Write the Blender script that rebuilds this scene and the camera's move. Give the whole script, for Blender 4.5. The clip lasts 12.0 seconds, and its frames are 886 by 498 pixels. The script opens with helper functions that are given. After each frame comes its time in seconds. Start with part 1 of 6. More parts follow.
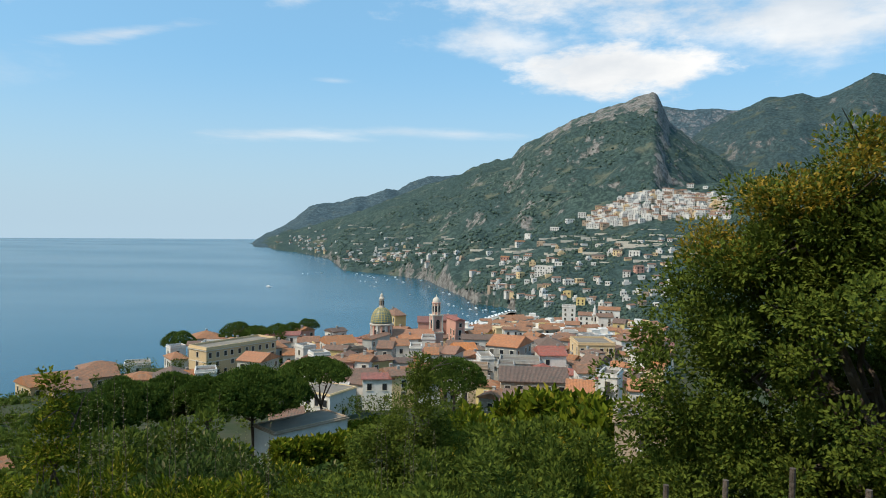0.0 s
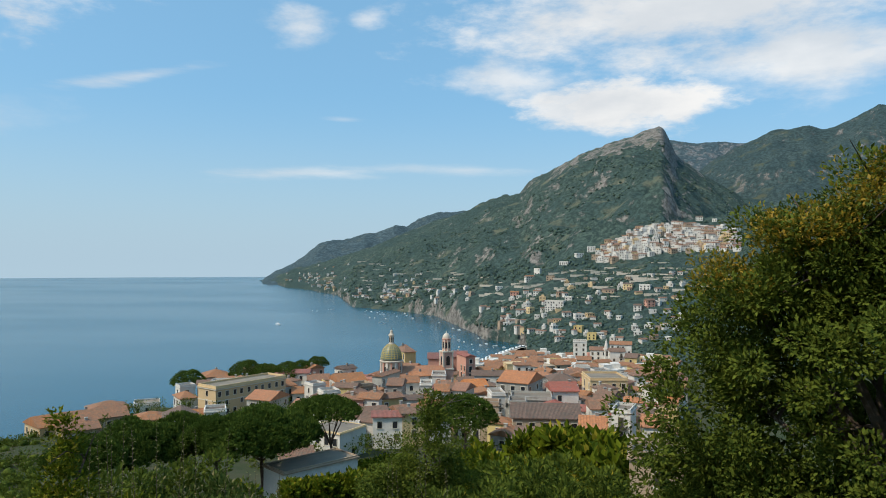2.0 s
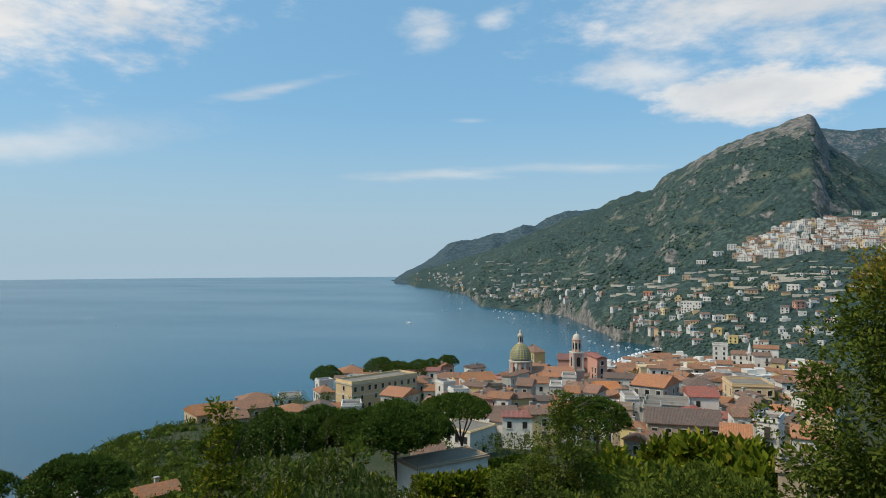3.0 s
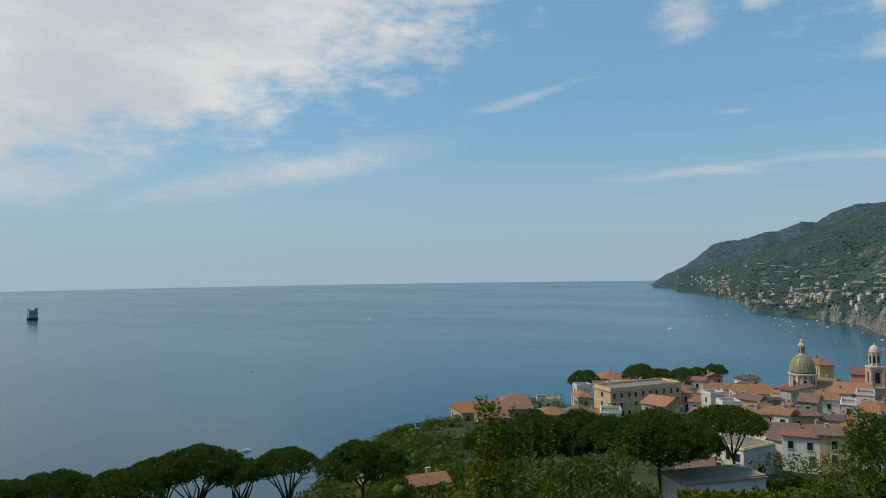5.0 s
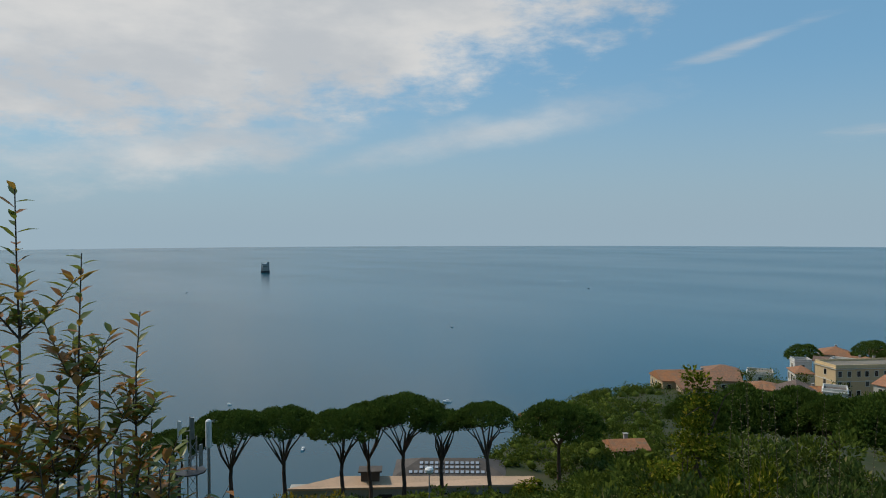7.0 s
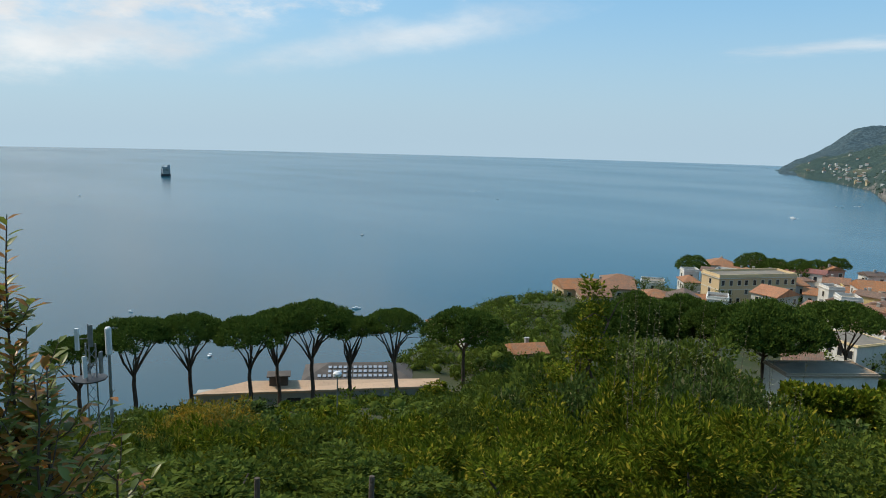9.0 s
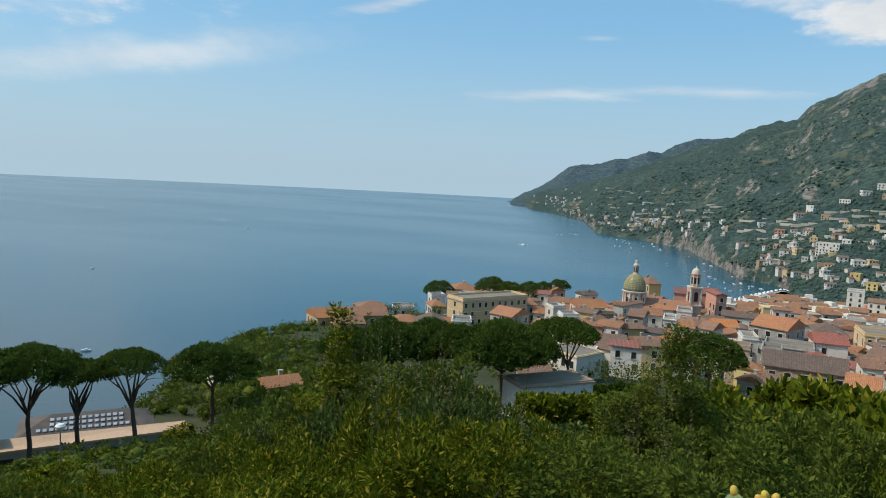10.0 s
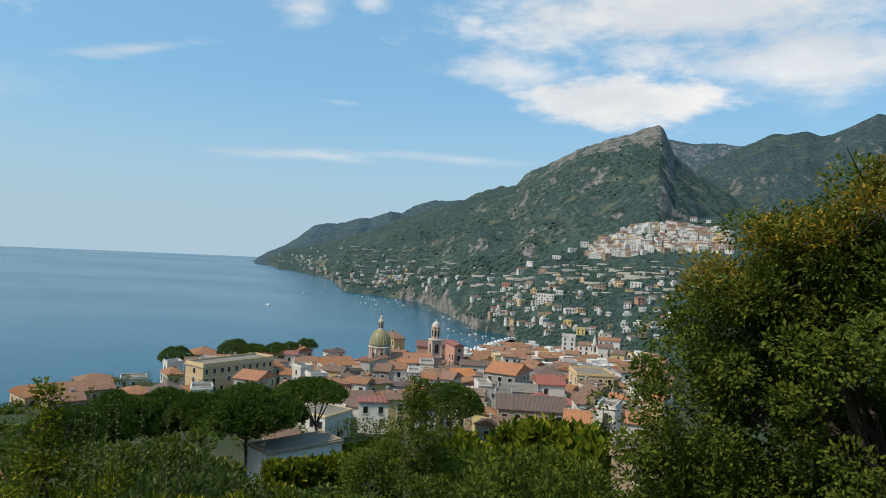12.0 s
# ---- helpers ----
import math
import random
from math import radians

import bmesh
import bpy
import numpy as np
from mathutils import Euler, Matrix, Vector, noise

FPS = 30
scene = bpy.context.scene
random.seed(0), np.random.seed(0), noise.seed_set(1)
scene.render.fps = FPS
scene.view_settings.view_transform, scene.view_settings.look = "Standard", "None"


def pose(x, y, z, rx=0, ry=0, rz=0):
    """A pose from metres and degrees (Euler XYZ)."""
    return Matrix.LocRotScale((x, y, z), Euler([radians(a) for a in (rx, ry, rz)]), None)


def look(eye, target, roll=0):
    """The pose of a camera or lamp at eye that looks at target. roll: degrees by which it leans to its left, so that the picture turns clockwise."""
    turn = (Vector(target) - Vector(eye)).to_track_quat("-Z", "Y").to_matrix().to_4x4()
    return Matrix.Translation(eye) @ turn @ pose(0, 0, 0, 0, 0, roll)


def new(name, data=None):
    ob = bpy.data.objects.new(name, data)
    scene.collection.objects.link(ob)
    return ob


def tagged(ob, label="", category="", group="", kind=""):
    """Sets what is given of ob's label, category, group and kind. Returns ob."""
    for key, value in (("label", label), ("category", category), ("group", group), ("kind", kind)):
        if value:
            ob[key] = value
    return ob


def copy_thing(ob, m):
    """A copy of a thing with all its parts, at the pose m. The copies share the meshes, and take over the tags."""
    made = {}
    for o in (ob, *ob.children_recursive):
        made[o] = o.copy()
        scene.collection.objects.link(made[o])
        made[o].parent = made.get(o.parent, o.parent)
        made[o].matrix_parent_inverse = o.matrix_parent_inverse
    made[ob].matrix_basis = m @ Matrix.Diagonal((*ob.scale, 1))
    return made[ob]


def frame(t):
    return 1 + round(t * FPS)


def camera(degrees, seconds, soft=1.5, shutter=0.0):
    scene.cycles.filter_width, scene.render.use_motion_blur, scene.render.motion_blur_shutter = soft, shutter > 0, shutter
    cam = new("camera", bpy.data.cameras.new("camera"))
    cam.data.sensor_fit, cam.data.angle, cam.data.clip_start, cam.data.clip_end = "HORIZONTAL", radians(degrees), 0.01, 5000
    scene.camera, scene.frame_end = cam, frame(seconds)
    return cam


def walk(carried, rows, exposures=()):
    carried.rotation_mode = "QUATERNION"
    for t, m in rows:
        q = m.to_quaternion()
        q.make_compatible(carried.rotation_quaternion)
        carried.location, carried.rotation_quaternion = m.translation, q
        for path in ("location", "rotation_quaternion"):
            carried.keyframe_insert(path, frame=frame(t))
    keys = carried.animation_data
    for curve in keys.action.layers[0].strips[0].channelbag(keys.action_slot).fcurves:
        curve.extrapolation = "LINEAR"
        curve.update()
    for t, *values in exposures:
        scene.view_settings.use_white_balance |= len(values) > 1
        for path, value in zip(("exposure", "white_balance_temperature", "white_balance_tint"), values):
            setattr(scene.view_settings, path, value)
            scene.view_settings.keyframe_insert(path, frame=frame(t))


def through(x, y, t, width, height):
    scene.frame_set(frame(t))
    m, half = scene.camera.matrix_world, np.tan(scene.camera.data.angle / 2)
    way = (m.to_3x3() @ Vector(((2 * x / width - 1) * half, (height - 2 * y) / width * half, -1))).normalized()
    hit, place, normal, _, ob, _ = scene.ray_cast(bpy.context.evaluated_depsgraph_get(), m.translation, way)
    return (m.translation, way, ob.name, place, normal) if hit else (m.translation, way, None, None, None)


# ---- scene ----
EYE, REACH = 100.0, 0.5
cam = camera(65.12, 12.0, soft=1.0)
# seconds, yaw to the left, pitch up, lean to the left: a pan from the spot, the camera held half a metre before the body
ROWS = [
    (0, 0.00, -1.79, 0.79),
    (0.5, -1.79, -0.71, 0.73),
    (1, -1.60, 0.23, 0.27),
    (1.5, -1.09, 0.94, -0.35),
    (2, 0.78, 1.15, 0.15),
    (2.5, 5.60, 1.39, 0.30),
    (3, 11.32, 1.13, -0.11),
    (3.2, 13.03, 1.54, -0.32),
    (4.8, 29.06, 2.05, -0.10),
    (5, 32.10, 1.65, -0.83),
    (5.5, 37.77, 0.24, -1.52),
    (6, 42.24, 0.50, -1.82),
    (6.5, 46.14, 0.29, -1.49),
    (7, 48.32, -1.40, -0.19),
    (7.2, 48.56, -2.75, -0.17),
    (8.8, 45.54, -9.01, 0.96),
    (9, 40.86, -8.83, 1.53),
    (9.5, 30.85, -7.55, 2.48),
    (10, 20.68, -5.65, 3.00),
    (10.5, 13.71, -4.09, 3.63),
    (11, 7.18, -1.96, 3.58),
    (11.5, 3.01, -1.00, 3.15),
    (12, 0.23, 0.22, 2.86),
]
EXPOSURES = [(0.0, -0.02), (1.0, -0.02), (2.0, -0.15), (3.0, -0.3), (4.8, -0.5), (5.5, -0.62), (7.2, -0.64), (8.8, -0.15), (9.5, -0.12), (10.0, -0.2), (12.0, -0.2)]


def held(yaw, pitch, lean):
    y = radians(yaw)
    return pose(-REACH * math.sin(y), REACH * (math.cos(y) - 1), EYE, 90 + pitch, 0, yaw) @ pose(0, 0, 0, 0, 0, lean)


walk(cam, [(t, held(a, b, c)) for t, a, b, c in ROWS], EXPOSURES)

# ---- sky, sun ----
SUN_AZ, SUN_EL = 118.0, 48.0          # degrees to the left of the first view, and up
sun_dir = Vector((-math.sin(radians(SUN_AZ)) * math.cos(radians(SUN_EL)), math.cos(radians(SUN_AZ)) * math.cos(radians(SUN_EL)), math.sin(radians(SUN_EL))))
sun = new("sun", bpy.data.lights.new("sun", "SUN"))
sun.data.energy, sun.data.angle, sun.data.color = 3.6, radians(0.6), (1.0, 0.88, 0.70)
sun.matrix_world = look((0, 0, 400), Vector((0, 0, 400)) - sun_dir)

world = bpy.data.worlds.new("sky")
scene.world = world
world.use_nodes = True
WT = world.node_tree
WT.nodes.clear()


class Graph:
    """Short notation for shader nodes."""

    def __init__(self, tree):
        self.t = tree

    def put(self, socket, v):
        if isinstance(v, bpy.types.NodeSocket):
            self.t.links.new(v, socket)
        elif v is not None:
            if isinstance(v, (tuple, list)) and len(v) == 3 and socket.type == "RGBA":
                v = (*v, 1)
            socket.default_value = v

    def node(self, kind, ins=()):
        n = self.t.nodes.new(kind)
        for k, v in dict(ins).items():
            self.put(n.inputs[k], v)
        return n

    def math(self, op, a, b=None, c=None, clamp=False):
        n = self.t.nodes.new("ShaderNodeMath")
        n.operation, n.use_clamp = op, clamp
        for i, v in enumerate((a, b, c)):
            self.put(n.inputs[i], v)
        return n.outputs[0]

    def vec(self, op, a, b=None):
        n = self.t.nodes.new("ShaderNodeVectorMath")
        n.operation = op
        self.put(n.inputs[0], a)
        if b is not None:
            self.put(n.inputs[1], b)
        return n.outputs[0]

    def noise(self, vec, scale, detail=4, rough=0.55):
        n = self.node("ShaderNodeTexNoise", {"Vector": vec, "Scale": scale, "Detail": detail, "Roughness": rough})
        return n.outputs["Fac"]

    def smooth(self, v, lo, hi):
        if lo > hi:
            return self.math("SUBTRACT", 1.0, self.smooth(v, hi, lo))
        n = self.node("ShaderNodeMapRange", {0: v, 1: lo, 2: hi, 3: 0.0, 4: 1.0})
        n.interpolation_type = "SMOOTHSTEP"
        return n.outputs[0]

    def mix(self, f, a, b):
        n = self.node("ShaderNodeMix")
        n.data_type = "RGBA"
        self.put(n.inputs["Factor"], f)
        self.put(n.inputs[6], a)
        self.put(n.inputs[7], b)
        return n.outputs[2]


g = Graph(WT)
sky = g.node("ShaderNodeTexSky")
sky.sky_type, sky.sun_disc = "NISHITA", False
sky.sun_elevation, sky.sun_rotation = radians(SUN_EL), radians(-SUN_AZ)
sky.altitude, sky.air_density, sky.dust_density, sky.ozone_density = 100.0, 1.0, 2.2, 1.6
way = g.node("ShaderNodeTexCoord").outputs["Generated"]
sep = g.node("ShaderNodeSeparateXYZ", {0: way})
azim = g.math("MULTIPLY", g.math("ARCTAN2", g.math("MULTIPLY", sep.outputs[0], -1.0), sep.outputs[1]), 57.2958)
elev = g.math("MULTIPLY", g.math("ARCSINE", sep.outputs[2]), 57.2958)
flat = g.vec("MULTIPLY", way, (1.0, 1.0, 2.6))
puffs = g.math("SUBTRACT", g.noise(flat, 11.0, 9, 0.62), 0.5)
wisps = g.math("SUBTRACT", g.noise(g.vec("MULTIPLY", way, (1.0, 1.0, 7.0)), 6.0, 7, 0.62), 0.5)


def cloud(az, el, wide, high, turn, ragged, soft, dense, grain):
    c, s = math.cos(radians(turn)), math.sin(radians(turn))
    da, de = g.math("SUBTRACT", azim, az), g.math("SUBTRACT", elev, el)
    u = g.math("ADD", g.math("MULTIPLY", da, c / wide), g.math("MULTIPLY", de, s / wide))
    v = g.math("ADD", g.math("MULTIPLY", da, -s / high), g.math("MULTIPLY", de, c / high))
    r = g.math("SQRT", g.math("ADD", g.math("MULTIPLY", u, u), g.math("MULTIPLY", v, v)))
    val = g.math("ADD", g.math("SUBTRACT", 1.0, r), g.math("MULTIPLY", grain, ragged))
    return g.math("MULTIPLY", g.smooth(val, 0.0, soft), dense)


CLOUDS = [
    cloud(-14.5, 12.5, 9.6, 2.6, 0, 2.0, 0.6, 0.97, puffs),
    cloud(-10.0, 12.6, 4.5, 1.8, 0, 2.2, 0.6, 0.9, puffs),
    cloud(-20.0, 19.6, 25.0, 5.6, -3, 1.8, 0.8, 0.92, puffs),
    cloud(-4.5, 15.0, 7.0, 2.2, 3, 2.0, 1.0, 0.75, puffs),
    cloud(-28.0, 15.0, 12.0, 3.4, 0, 1.6, 0.9, 0.85, puffs),
    cloud(13.5, 7.2, 8.0, 0.9, -1.5, 2.6, 1.3, 0.55, wisps),
    cloud(-1.0, 7.6, 9.0, 0.6, 1, 2.6, 1.4, 0.5, wisps),
    cloud(12.5, 18.5, 3.4, 1.8, 0, 2.0, 1.0, 0.7, puffs),
    cloud(7.0, 19.3, 2.0, 1.1, 0, 2.0, 0.9, 0.6, puffs),
    cloud(24.5, 13.9, 7.5, 0.7, -14, 2.2, 1.2, 0.65, wisps),
    cloud(44.0, 8.2, 19.0, 2.0, -10, 1.3, 1.3, 0.62, puffs),
    cloud(61.0, 18.0, 40.0, 10.9, -11, 1.2, 0.5, 0.95, puffs),
    cloud(68.0, 6.4, 19.0, 3.0, -8, 1.4, 1.0, 0.8, puffs),
    cloud(9.0, 11.6, 2.4, 0.3, 0, 2.0, 1.2, 0.35, wisps),
]
cover = CLOUDS[0]
for other in CLOUDS[1:]:
    cover = g.math("MAXIMUM", cover, other)
shade = g.smooth(g.noise(flat, 5.0, 6, 0.55), 0.35, 0.7)
white = g.mix(shade, (7.0, 7.3, 7.6), (9.3, 9.2, 9.0))
haze = g.math("MULTIPLY", g.smooth(elev, 14.0, -1.5), 0.86)
clear = g.mix(0.5, g.vec("MULTIPLY", sky.outputs[0], (1.1, 1.4, 1.5)), (2.7, 5.9, 8.8))
air = g.mix(haze, clear, (4.65, 6.1, 7.15))
bg = g.node("ShaderNodeBackground", {"Color": g.mix(cover, air, white), "Strength": 0.114})
g.t.links.new(bg.outputs[0], g.node("ShaderNodeOutputWorld").inputs[0])

# ---- materials ----
def material(name):
    m = bpy.data.materials.new(name)
    m.use_nodes = True
    m.node_tree.nodes.clear()
    return m, Graph(m.node_tree)


def finish(g, shader):
    g.t.links.new(shader, g.node("ShaderNodeOutputMaterial").inputs[0])


def principled(g, color, rough=0.8, normal=None, metal=0.0, spec=0.35):
    return g.node("ShaderNodeBsdfPrincipled", {"Base Color": color, "Roughness": rough, "Normal": normal, "Metallic": metal, "Specular IOR Level": spec}).outputs[0]


def bump(g, height, dist, strength=1.0):
    return g.node("ShaderNodeBump", {"Height": height, "Distance": dist, "Strength": strength}).outputs[0]


def surface(name, a, b, scale, rough=0.8, relief=0.02, fine=8.0, stain=None, metal=0.0, varied=0.0, spec=0.3):
    """Two tones in broad patches, a finer grain, relief, darker or lighter stains and a change from object to object."""
    m, g = material(name)
    p = g.node("ShaderNodeTexCoord").outputs["Object"]
    info = g.node("ShaderNodeObjectInfo").outputs["Random"]
    p = g.vec("ADD", p, g.node("ShaderNodeCombineXYZ", {0: g.math("MULTIPLY", info, 37.0), 1: g.math("MULTIPLY", info, 11.0)}).outputs[0])
    broad, grain = g.noise(p, scale, 5), g.noise(p, scale * fine, 5, 0.6)
    c = g.mix(g.smooth(broad, 0.35, 0.68), a, b)
    c = g.mix(g.math("MULTIPLY", g.smooth(grain, 0.45, 0.75), 0.35), c, tuple(0.7 * v for v in a))
    if stain:
        streak = g.noise(g.vec("MULTIPLY", p, (1.0, 1.0, 0.18)), scale * 3, 6, 0.65)
        c = g.mix(g.math("MULTIPLY", g.smooth(streak, 0.52, 0.72), 0.55), c, stain)
    if varied:
        hue = g.node("ShaderNodeHueSaturation", {"Value": g.math("ADD", 1 - varied, g.math("MULTIPLY", info, 2 * varied)), "Hue": g.math("ADD", 0.5 - 0.04 * varied, g.math("MULTIPLY", info, 0.08 * varied)), "Color": c})
        c = hue.outputs[0]
    finish(g, principled(g, c, rough, bump(g, grain, relief), metal, spec))
    return m


def roof_tiles(name, a, b, old):
    """Rows of curved clay tiles that run down the slope, weathered in patches."""
    m, g = material(name)
    p = g.node("ShaderNodeTexCoord").outputs["Object"]
    info = g.node("ShaderNodeObjectInfo").outputs["Random"]
    q = g.vec("ADD", p, g.node("ShaderNodeCombineXYZ", {2: g.math("MULTIPLY", info, 50.0)}).outputs[0])
    sx = g.node("ShaderNodeSeparateXYZ", {0: p})
    rows = g.math("SINE", g.math("MULTIPLY", sx.outputs[0], 20.0))
    laps = g.math("FRACT", g.math("MULTIPLY", sx.outputs[1], 2.4))
    single = g.node("ShaderNodeTexWhiteNoise", {0: g.vec("FLOOR", g.vec("MULTIPLY", p, (3.2, 2.4, 0.0)))}).outputs["Value"]
    c = g.mix(g.smooth(g.noise(q, 0.35, 5), 0.35, 0.65), a, b)
    c = g.mix(g.math("MULTIPLY", single, 0.6), c, tuple(0.6 * v for v in b))
    c = g.mix(g.math("MULTIPLY", g.smooth(g.noise(q, 1.1, 6, 0.65), 0.46, 0.66), 0.75), c, old)
    hue = g.node("ShaderNodeHueSaturation", {"Value": g.math("ADD", 0.75, g.math("MULTIPLY", info, 0.5)), "Saturation": g.math("ADD", 0.8, g.math("MULTIPLY", info, 0.3)), "Color": c})
    finish(g, principled(g, hue.outputs[0], 0.85, bump(g, g.math("ADD", rows, g.math("MULTIPLY", laps, -0.6)), 0.035, 0.8)))
    return m


def foliage(name, dark, light, rough=0.55, spec=0.3, through=0.3, odd=None, share=0.1):
    """Leaves: each one its own tone, some light through them."""
    m, g = material(name)
    isle = g.node("ShaderNodeNewGeometry").outputs["Random Per Island"]
    p = g.node("ShaderNodeTexCoord").outputs["Object"]
    c = g.mix(isle, dark, light)
    c = g.mix(g.math("MULTIPLY", g.smooth(g.noise(p, 0.9, 3), 0.4, 0.65), 0.5), c, tuple(1.15 * v for v in light))
    if odd:
        pick = g.node("ShaderNodeTexWhiteNoise", {1: g.math("MULTIPLY", isle, 91.0)})
        pick.noise_dimensions = "1D"
        c = g.mix(g.math("LESS_THAN", pick.outputs["Value"], share), c, odd)
    d = principled(g, c, rough, None, 0.0, spec)
    t = g.node("ShaderNodeBsdfTranslucent", {"Color": g.mix(0.5, c, light)}).outputs[0]
    finish(g, g.node("ShaderNodeMixShader", {0: through, 1: d, 2: t}).outputs[0])
    return m


def hillside(name, dark, light, rock, bare, fine=1.0, crag=0.2):
    """Woods and scrub with clearings; bare stone where the slope is steep."""
    m, g = material(name)
    geo = g.node("ShaderNodeNewGeometry")
    p = geo.outputs["Position"]
    up = g.node("ShaderNodeSeparateXYZ", {0: geo.outputs["Normal"]}).outputs[2]
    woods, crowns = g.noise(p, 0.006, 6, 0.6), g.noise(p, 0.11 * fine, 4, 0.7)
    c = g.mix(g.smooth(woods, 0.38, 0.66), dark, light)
    # shade between crowns put into the colour, where the bump dips
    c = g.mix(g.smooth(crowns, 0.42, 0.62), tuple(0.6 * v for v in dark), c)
    dry = g.smooth(g.noise(p, 0.013, 7, 0.62), 0.56, 0.7)
    c = g.mix(g.math("MULTIPLY", dry, 0.8), c, bare)
    steep = g.math("ADD", up, g.math("MULTIPLY", g.math("SUBTRACT", g.noise(p, 0.022, 9, 0.7), 0.5), 2.1))
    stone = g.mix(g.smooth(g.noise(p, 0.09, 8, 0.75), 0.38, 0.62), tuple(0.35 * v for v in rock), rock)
    high = g.smooth(g.node("ShaderNodeSeparateXYZ", {0: p}).outputs[2], 360.0, 570.0)
    steep = g.math("SUBTRACT", steep, g.math("MULTIPLY", high, crag))
    c = g.mix(g.smooth(steep, 0.6, 0.42), c, stone)
    finish(g, principled(g, c, 0.95, bump(g, g.math("ADD", crowns, g.noise(p, 0.3 * fine, 3)), 5.0, 0.7), 0.0, 0.05))
    return m


def water():
    m, g = material("sea")
    p = g.node("ShaderNodeNewGeometry").outputs["Position"]
    sx = g.node("ShaderNodeSeparateXYZ", {0: p})
    away = g.math("SQRT", g.math("ADD", g.math("MULTIPLY", sx.outputs[0], sx.outputs[0]), g.math("MULTIPLY", sx.outputs[1], sx.outputs[1])))
    swell = g.math("MULTIPLY", g.noise(g.vec("MULTIPLY", p, (0.25, 0.42, 1.0)), 1.0, 5, 0.62), g.smooth(away, 800.0, 150.0))
    drift = g.noise(g.vec("MULTIPLY", p, (0.0011, 0.0024, 1.0)), 1.0, 5, 0.55)
    c = g.mix(g.smooth(drift, 0.3, 0.7), (0.008, 0.070, 0.108), (0.011, 0.084, 0.126))
    rough = g.math("ADD", 0.175, g.math("MULTIPLY", g.smooth(drift, 0.35, 0.7), 0.06))
    n = g.node("ShaderNodeBsdfPrincipled", {"Base Color": c, "Roughness": rough, "IOR": 1.33, "Normal": bump(g, swell, 0.3, 0.05)})
    finish(g, n.outputs[0])
    return m


SEA = water()
# greens lifted toward blue: the bay's haze is mixed into this colour
HILL = hillside("hazed_wooded_slope", (0.062, 0.100, 0.092), (0.092, 0.130, 0.104), (0.29, 0.27, 0.245), (0.165, 0.165, 0.112), 1.0, 0.50)
# ranges further off: aerial haze put into the base colours as more blue
RANGE = hillside("hazed_inland_slope", (0.058, 0.094, 0.098), (0.080, 0.116, 0.112), (0.24, 0.23, 0.215), (0.10, 0.108, 0.07), 0.8, 0.04)
HAZED_HILL = hillside("hazed_far_slope", (0.076, 0.118, 0.138), (0.098, 0.140, 0.156), (0.22, 0.23, 0.24), (0.10, 0.122, 0.112), 0.6)
EARTH = surface("earth", (0.06, 0.06, 0.03), (0.035, 0.052, 0.016), 0.15, 0.95, 0.05, 9)
TILES = roof_tiles("clay_tiles", (0.40, 0.175, 0.085), (0.32, 0.155, 0.085), (0.19, 0.14, 0.095))
ORANGE_TILES = roof_tiles("new_clay_tiles", (0.52, 0.215, 0.095), (0.46, 0.19, 0.09), (0.34, 0.18, 0.105))
BROWN_TILES = roof_tiles("weathered_tiles", (0.25, 0.145, 0.10), (0.21, 0.13, 0.095), (0.13, 0.11, 0.085))
RED_TILES = roof_tiles("red_tiles", (0.38, 0.125, 0.095), (0.33, 0.12, 0.09), (0.21, 0.12, 0.10))
FLAT = surface("flat_roof", (0.17, 0.145, 0.12), (0.23, 0.19, 0.15), 0.2, 0.9, 0.01, 8, (0.15, 0.13, 0.11), 0, 0.3)
WALLS = {
    "white": surface("white_render", (0.72, 0.68, 0.62), (0.62, 0.58, 0.53), 0.25, 0.85, 0.01, 8, (0.48, 0.45, 0.41), 0, 0.12),
    "cream": surface("cream_render", (0.68, 0.50, 0.28), (0.62, 0.46, 0.27), 0.25, 0.85, 0.01, 8, (0.46, 0.38, 0.27), 0, 0.1),
    "yellow": surface("yellow_render", (0.66, 0.50, 0.22), (0.60, 0.45, 0.20), 0.25, 0.85, 0.01, 8, (0.44, 0.34, 0.2), 0, 0.12),
    "tan": surface("tan_render", (0.46, 0.34, 0.24), (0.40, 0.30, 0.21), 0.25, 0.85, 0.01, 8, (0.28, 0.22, 0.17), 0, 0.15),
    "grey": surface("grey_render", (0.42, 0.40, 0.36), (0.33, 0.31, 0.28), 0.25, 0.9, 0.015, 8, (0.2, 0.18, 0.16), 0, 0.2),
    "pink": surface("pink_render", (0.58, 0.30, 0.23), (0.54, 0.29, 0.22), 0.25, 0.85, 0.01, 8, (0.42, 0.24, 0.19), 0, 0.1),
    "brick": surface("reddish_render", (0.36, 0.19, 0.14), (0.31, 0.17, 0.13), 0.3, 0.9, 0.01, 8, (0.2, 0.13, 0.1), 0, 0.1),
}
ROOFS = {"tile": TILES, "orange": ORANGE_TILES, "brown": BROWN_TILES, "red": RED_TILES, "flat": FLAT}
STONE = surface("pale_stone", (0.60, 0.53, 0.44), (0.52, 0.46, 0.38), 0.5, 0.85, 0.02, 8, (0.35, 0.31, 0.26))
TRIM = surface("stone_trim", (0.66, 0.60, 0.50), (0.60, 0.54, 0.45), 0.6, 0.8, 0.01)
METAL = surface("grey_metal", (0.36, 0.37, 0.38), (0.28, 0.29, 0.30), 2.0, 0.5, 0.002, 8, None, 0.6)
DARK_METAL = surface("dark_metal", (0.05, 0.05, 0.055), (0.07, 0.07, 0.07), 2.0, 0.5, 0.002, 8, None, 0.4)
